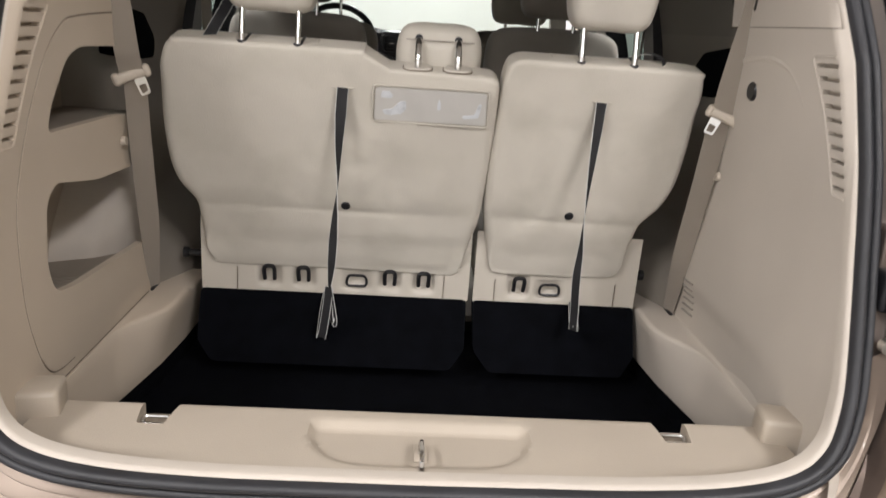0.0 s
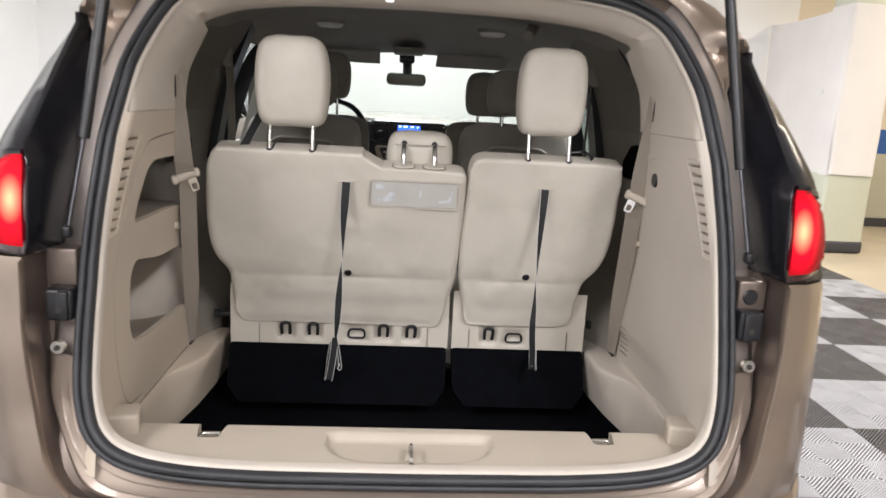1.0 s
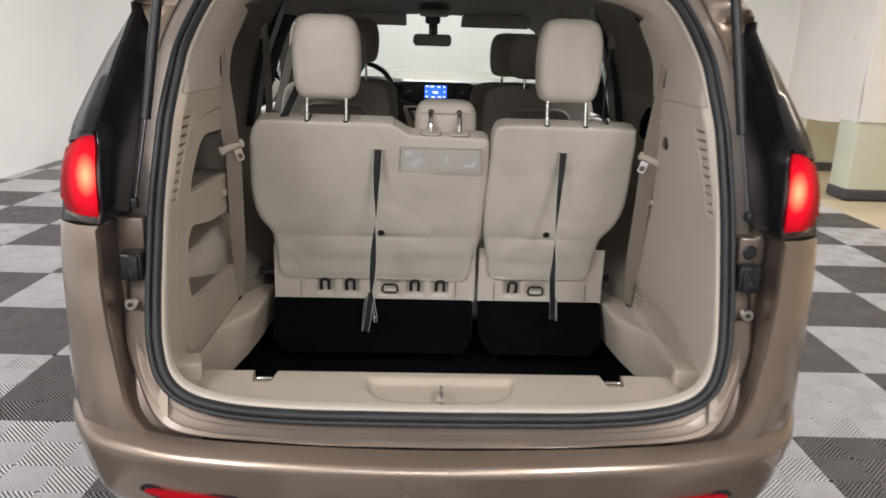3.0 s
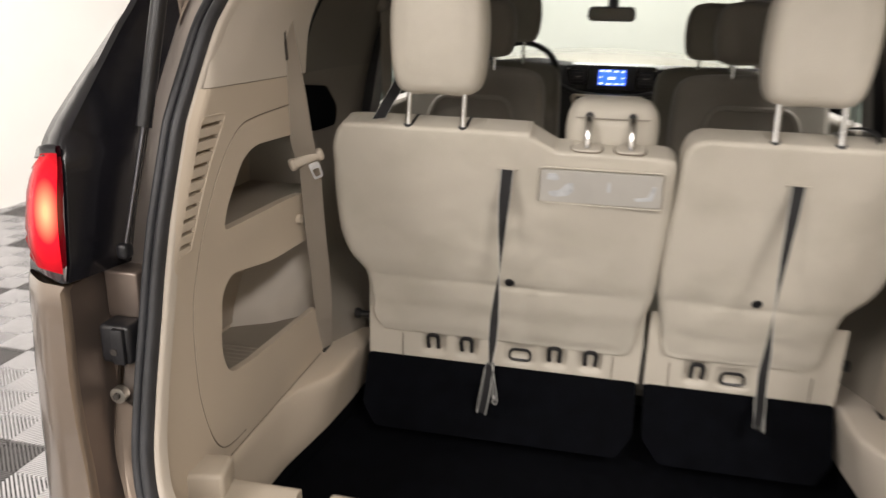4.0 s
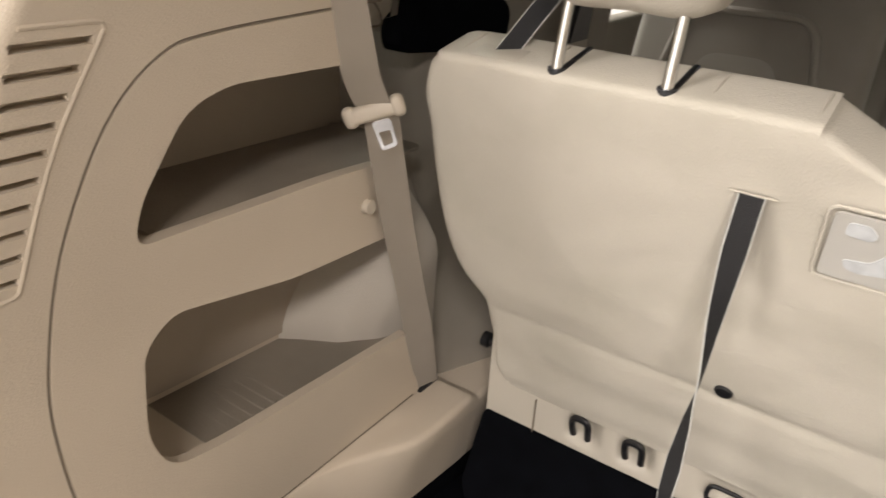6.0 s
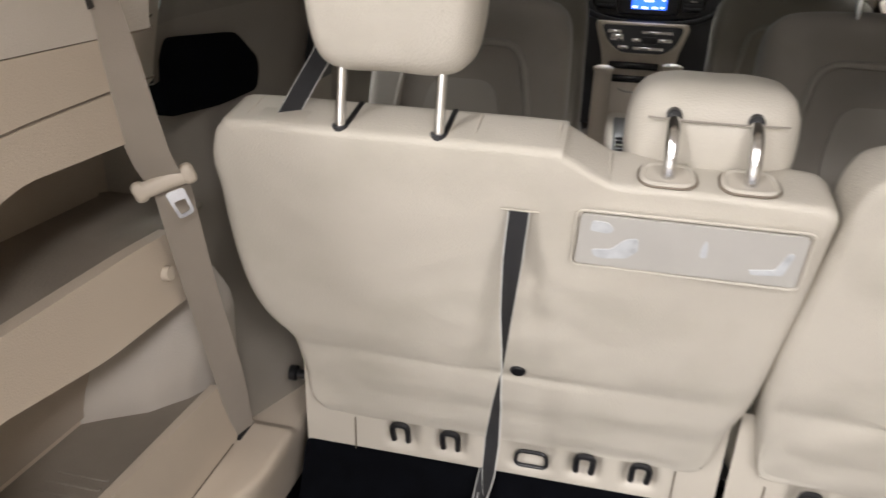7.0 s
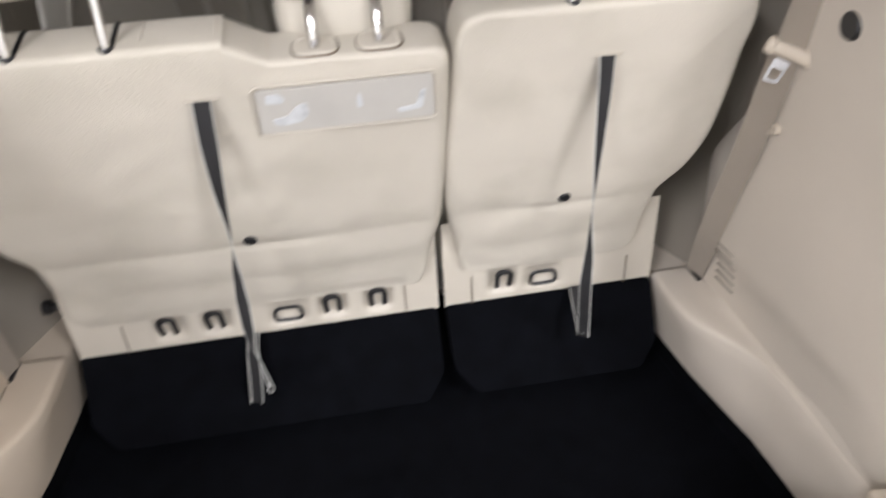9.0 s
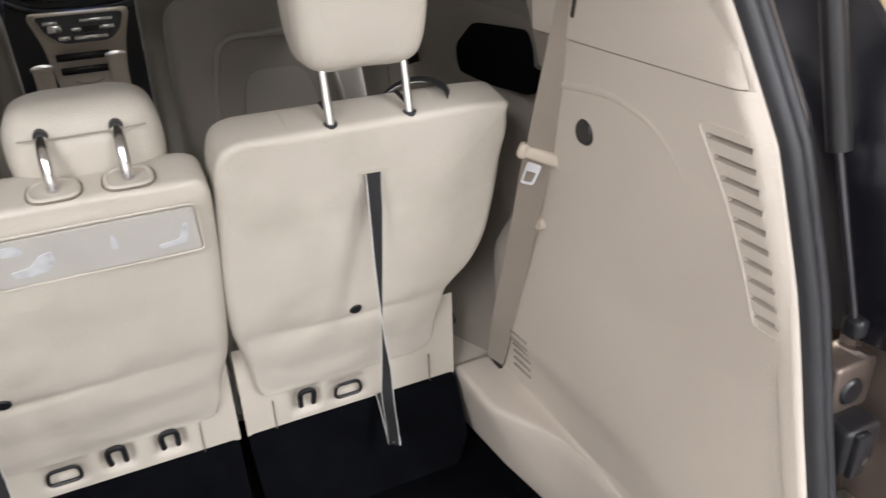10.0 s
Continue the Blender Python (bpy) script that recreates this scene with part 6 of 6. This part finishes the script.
# ---- dashboard, console, wheel, mirror ----
def dashboard():
    dash = thing("dashboard", (0, 3.3, 0.42), "dark dashboard with a lit blue touch screen", "dashboard")
    bm = bmesh.new()
    rows = []
    for x in np.linspace(-0.80, 0.80, 33):
        hump = 0.02 * math.exp(-((x + 0.38) / 0.16) ** 2)
        rows.append([(x, 3.16, 0.62), (x, 3.14, 0.95), (x, 3.13, 1.10), (x, 3.15, 1.215 + hump), (x, 3.18, 1.236 + hump), (x, 3.32, 1.232), (x, 3.84, 1.10)])
    loft(bm, rows)
    part("dash_top", bm, BLACK, dash, "black soft dash top")
    out = soft_corner([(-0.20, 1.232), (0.245, 1.232), (0.262, 1.20), (0.245, 1.13), (0.17, 1.085), (-0.13, 1.085), (-0.20, 1.13), (-0.217, 1.20)], 0.03, 5)
    bm = bmesh.new()
    prism(bm, out, lambda u, v, d: (u, 3.115 - d, v), -0.03, 0.012)
    bezel = part("centre_bezel", bm, GLOSS, dash, "gloss black centre bezel")
    part("radio_face", box((0.240, 0.012, 0.122), (0.024, 3.100, 1.172), 0.010, 3), BLACK, bezel)
    part("touch_screen", box((0.140, 0.008, 0.080), (0.026, 3.094, 1.172), 0.002), SCREEN, bezel, "lit blue touch screen")
    marks = [(-0.028, 1.212, 0.018, 0.008), (0.004, 1.212, 0.024, 0.009), (0.046, 1.211, 0.02, 0.008), (0.080, 1.210, 0.012, 0.008), (0.024, 1.176, 0.034, 0.013), (-0.034, 1.180, 0.010, 0.007),
             (0.083, 1.178, 0.010, 0.007), (-0.030, 1.148, 0.018, 0.008), (0.010, 1.146, 0.022, 0.008), (0.05, 1.147, 0.02, 0.008), (0.080, 1.148, 0.012, 0.007)]
    for mx, mz, w, h in marks:
        part("screen_mark", box((w, 0.002, h), (mx, 3.0895, mz - 0.007), 0), SCREEN_WHITE, bezel)
    for x in (-0.152, 0.200):
        vent = part("air_vent", box((0.080, 0.014, 0.080), (x, 3.098, 1.168), 0.012, 3), BLACK, dash)
        for k in range(4):
            part("vent_slat", box((0.066, 0.006, 0.006), (x, 3.088, 1.144 + 0.016 * k), 0.001), RUBBER, vent)
        part("vent_tab", box((0.030, 0.005, 0.005), (x, 3.084, 1.172), 0.001), CHROME, vent)
        part("vent_trim", box((0.014, 0.005, 0.006), (x - 0.05 if x < 0 else x + 0.042, 3.094, 1.212), 0.001), CHROME, vent)
    # the sweeping lower edge of the bezel
    bm = bmesh.new()
    tube(bm, catmull([(-0.26, 3.10, 1.135), (-0.18, 3.075, 1.098), (-0.06, 3.06, 1.080), (0.10, 3.06, 1.080), (0.23, 3.075, 1.098), (0.31, 3.10, 1.135)], 6), 0.012, 10)
    part("bezel_lip", bm, BLACK, bezel)
    # cream stack with climate controls
    bm = bmesh.new()
    out = soft_corner([(-0.185, 1.085), (0.205, 1.085), (0.165, 0.965), (0.125, 0.70), (0.12, 0.55), (-0.10, 0.55), (-0.105, 0.70), (-0.145, 0.965)], 0.03, 5)
    prism(bm, out, lambda u, v, d: (u, 3.02 - d + (1.04 - v) * -0.18, v), -0.06, 0.0)
    stack = part("centre_console_panel", bm, SILL, dash, "cream centre console panel")
    out = soft_corner([(-0.158, 1.075), (0.178, 1.075), (0.152, 1.005), (0.105, 0.968), (-0.068, 0.968), (-0.122, 1.005)], 0.024, 5)
    bm = bmesh.new()
    prism(bm, out, lambda u, v, d: (u, 3.017 - d + (1.04 - v) * -0.18, v), 0.0, 0.012)
    climate = part("climate_panel", bm, BLACK, stack, "gloss black climate panel")
    bm = bmesh.new()
    tube(bm, [(u * 1.03, 3.012 + (1.04 - v) * -0.18, 1.03 + (v - 1.03) * 1.06) for u, v in out], 0.008, 8, closed=True)
    part("panel_rim", bm, SILL, climate, "raised cream rim")
    for k, (cx, cz, w, h) in enumerate(((-0.100, 1.050, 0.045, 0.012), (-0.088, 1.028, 0.042, 0.022), (0.07, 1.052, 0.10, 0.010), (-0.010, 1.020, 0.030, 0.012), (0.105, 1.022, 0.045, 0.012), (0.045, 1.020, 0.050, 0.020), (0.040, 0.988, 0.10, 0.011), (-0.06, 0.990, 0.035, 0.012))):
        part("climate_button", box((w * 1.25, 0.006, h * 1.35), (cx, 3.002 - (1.04 - cz) * 0.18, cz), 0.003, 2), CHROME if k not in (5,) else BLACK, climate)
    for z, w in ((0.916, 0.205), (0.863, 0.190)):
        part("cubby", box((w, 0.012, 0.030), (-0.008, 3.014 - (1.04 - z) * 0.18, z), 0.006, 2), GLOSS, stack)
    bm = bmesh.new()
    tube(bm, catmull([(-0.06, 2.972, 0.822), (-0.03, 2.968, 0.812), (0.02, 2.968, 0.812), (0.05, 2.972, 0.822)], 5), 0.004, 6)
    part("tray_handle", bm, TAUPE, stack)
    dash.matrix_basis = Matrix.Translation((0, 3.3, 0.398))


dashboard()


def floor_console():
    con = thing("floor_console", (0.01, 2.45, 0.41), "cream and black floor console with cup holders", "console")
    part("console_body", box((0.21, 0.80, 0.32), (0.01, 2.46, 0.57), 0.03, 4), TRIM_GREY, con)
    part("console_tray", box((0.15, 0.55, 0.02), (0.01, 2.42, 0.735), 0.006), BLACK, con)
    for k in range(4):
        part("tray_rib", box((0.13, 0.012, 0.012), (0.01, 2.22 + 0.05 * k, 0.748), 0.003), CHROME if k == 1 else RUBBER, con)
    for x, y, z in ((-0.125, 2.34, 0.985), (0.102, 2.42, 0.99)):
        bm = bmesh.new()
        tube(bm, catmull([(x, y + 0.03, z - 0.30), (x, y + 0.015, z - 0.12), (x, y, z - 0.03), (x, y - 0.004, z), (x, y - 0.004, z + 0.014)], 5), lambda t: 0.030 if t < 0.72 else 0.034 - 0.10 * max(0.0, t - 0.86), 14)
        part("armrest", bm, SILL, con, "folded-up cream armrest")


floor_console()


def steering_wheel():
    wheel_ = thing("steering_wheel", (-0.39, 2.80, 1.08), "black leather steering wheel behind the front seat", "steering wheel")
    tilt = Euler((radians(66), 0, 0)).to_matrix()
    c = Vector((-0.42, 2.76, 1.150))
    bm = bmesh.new()
    tube(bm, [c + tilt @ Vector((0.188 * math.cos(a), 0.188 * math.sin(a), 0)) for a in np.linspace(0, 2 * math.pi, 40, endpoint=False)], 0.0155, 10, closed=True)
    part("wheel_ring", bm, BLACK, wheel_)
    part("wheel_hub", box((0.16, 0.13, 0.05), c, 0.02, 3, tilt), BLACK, wheel_)
    for a in (0, math.pi, -math.pi / 2):
        p = c + tilt @ Vector((0.12 * math.cos(a), 0.12 * math.sin(a), 0))
        part("wheel_spoke", box((0.10 if a != -math.pi / 2 else 0.04, 0.04 if a != -math.pi / 2 else 0.10, 0.02), p, 0.006, 2, tilt), CHROME if a == -math.pi / 2 else BLACK, wheel_)
    part("column", box((0.07, 0.26, 0.07), c + Vector((0, 0.14, -0.05)), 0.02), BLACK, wheel_)


steering_wheel()

mirror = thing("rear_view_mirror", (0, 3.0, 1.46), "black-backed rear-view mirror hanging from the windscreen", "mirror")
out = soft_corner([(-0.118, 1.50), (0.108, 1.50), (0.114, 1.452), (0.10, 1.430), (-0.11, 1.430), (-0.124, 1.452)], 0.022, 5)
bm = bmesh.new()
prism(bm, out, lambda u, v, d: (u, 3.0 - d, v), -0.03, 0.0)
shell = part("mirror_shell", bm, BLACK, mirror)
bm = bmesh.new()
prism(bm, [(u * 0.93, 1.465 + (v - 1.465) * 0.80) for u, v in out], lambda u, v, d: (u, 2.998 - d - (v - 1.465) * 0.12, v), -0.004, 0.002)
part("mirror_glass", bm, CHROME, shell, "silvered mirror glass")
bm = bmesh.new()
tube(bm, [(0, 3.02, 1.48), (0, 3.035, 1.54), (-0.005, 3.0, 1.60)], 0.028, 12)
part("mirror_stem", bm, BLACK, mirror)
part("sensor_box", box((0.09, 0.09, 0.05), (-0.005, 3.0, 1.585), 0.012, 3), BLACK, mirror)


# ---- second-row belts hanging by the side windows ----
def second_belt(sign):
    belt = thing("second_row_belt", (sign * 0.66, 1.30, 0.9), "taupe seat belt hanging from its pillar guide", "seat belt", "second row seat belts")
    bm = bmesh.new()
    ribbon(bm, [(sign * 0.667, 1.29, 1.45), (sign * 0.662, 1.295, 1.20), (sign * 0.69, 1.30, 0.80)], (0.4, 0.9, 0), 0.045, 0.002)
    part("webbing", bm, TAUPE, belt)
    guide = box((0.035, 0.05, 0.075), (sign * 0.675, 1.285, 1.475), 0.015, 4)
    part("belt_guide", guide, TAUPE, belt, "taupe oval belt guide")


for sign in (-1, 1):
    second_belt(sign)

# ---- floor tiles ----
floor = thing("floor", (0, 0, 0), "checkered grey and charcoal ribbed plastic floor tiles", "floor", kind="structure")
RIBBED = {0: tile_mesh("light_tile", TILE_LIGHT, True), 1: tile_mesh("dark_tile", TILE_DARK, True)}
PLAIN = {0: tile_mesh("light_tile_flat", TILE_LIGHT, False), 1: tile_mesh("dark_tile_flat", TILE_DARK, False)}
far = {0: bmesh.new(), 1: bmesh.new()}
for k in range(-5, 9):
    for r in range(-7, 20):
        x = TX0 + TX * (k + 0.5)
        y = TY0 - TY * (r + 0.5)
        px, py = x + SKEW * y, y - SKEW * 0.8 * x
        if px < XL - 0.3 or py > (YN + 0.25 if px < 3.6 else YN - 0.4) or py < YS + 0.4:
            continue
        dark = (k + r) % 2
        if -3.2 < py < 8.2:
            piece("tile", (RIBBED if py < 5.2 else PLAIN)[dark], floor, pose(px, py, 0, 0, 0, -math.degrees(SKEW)))
        else:
            rounded(far[dark], (TX - 0.003, TY - 0.003, 0.014), (px, py, -0.008), 0)
for dark in (0, 1):
    tagged(part("far_tiles", far[dark], TILE_DARK if dark else TILE_LIGHT, floor, smooth=False), kind="stuff")
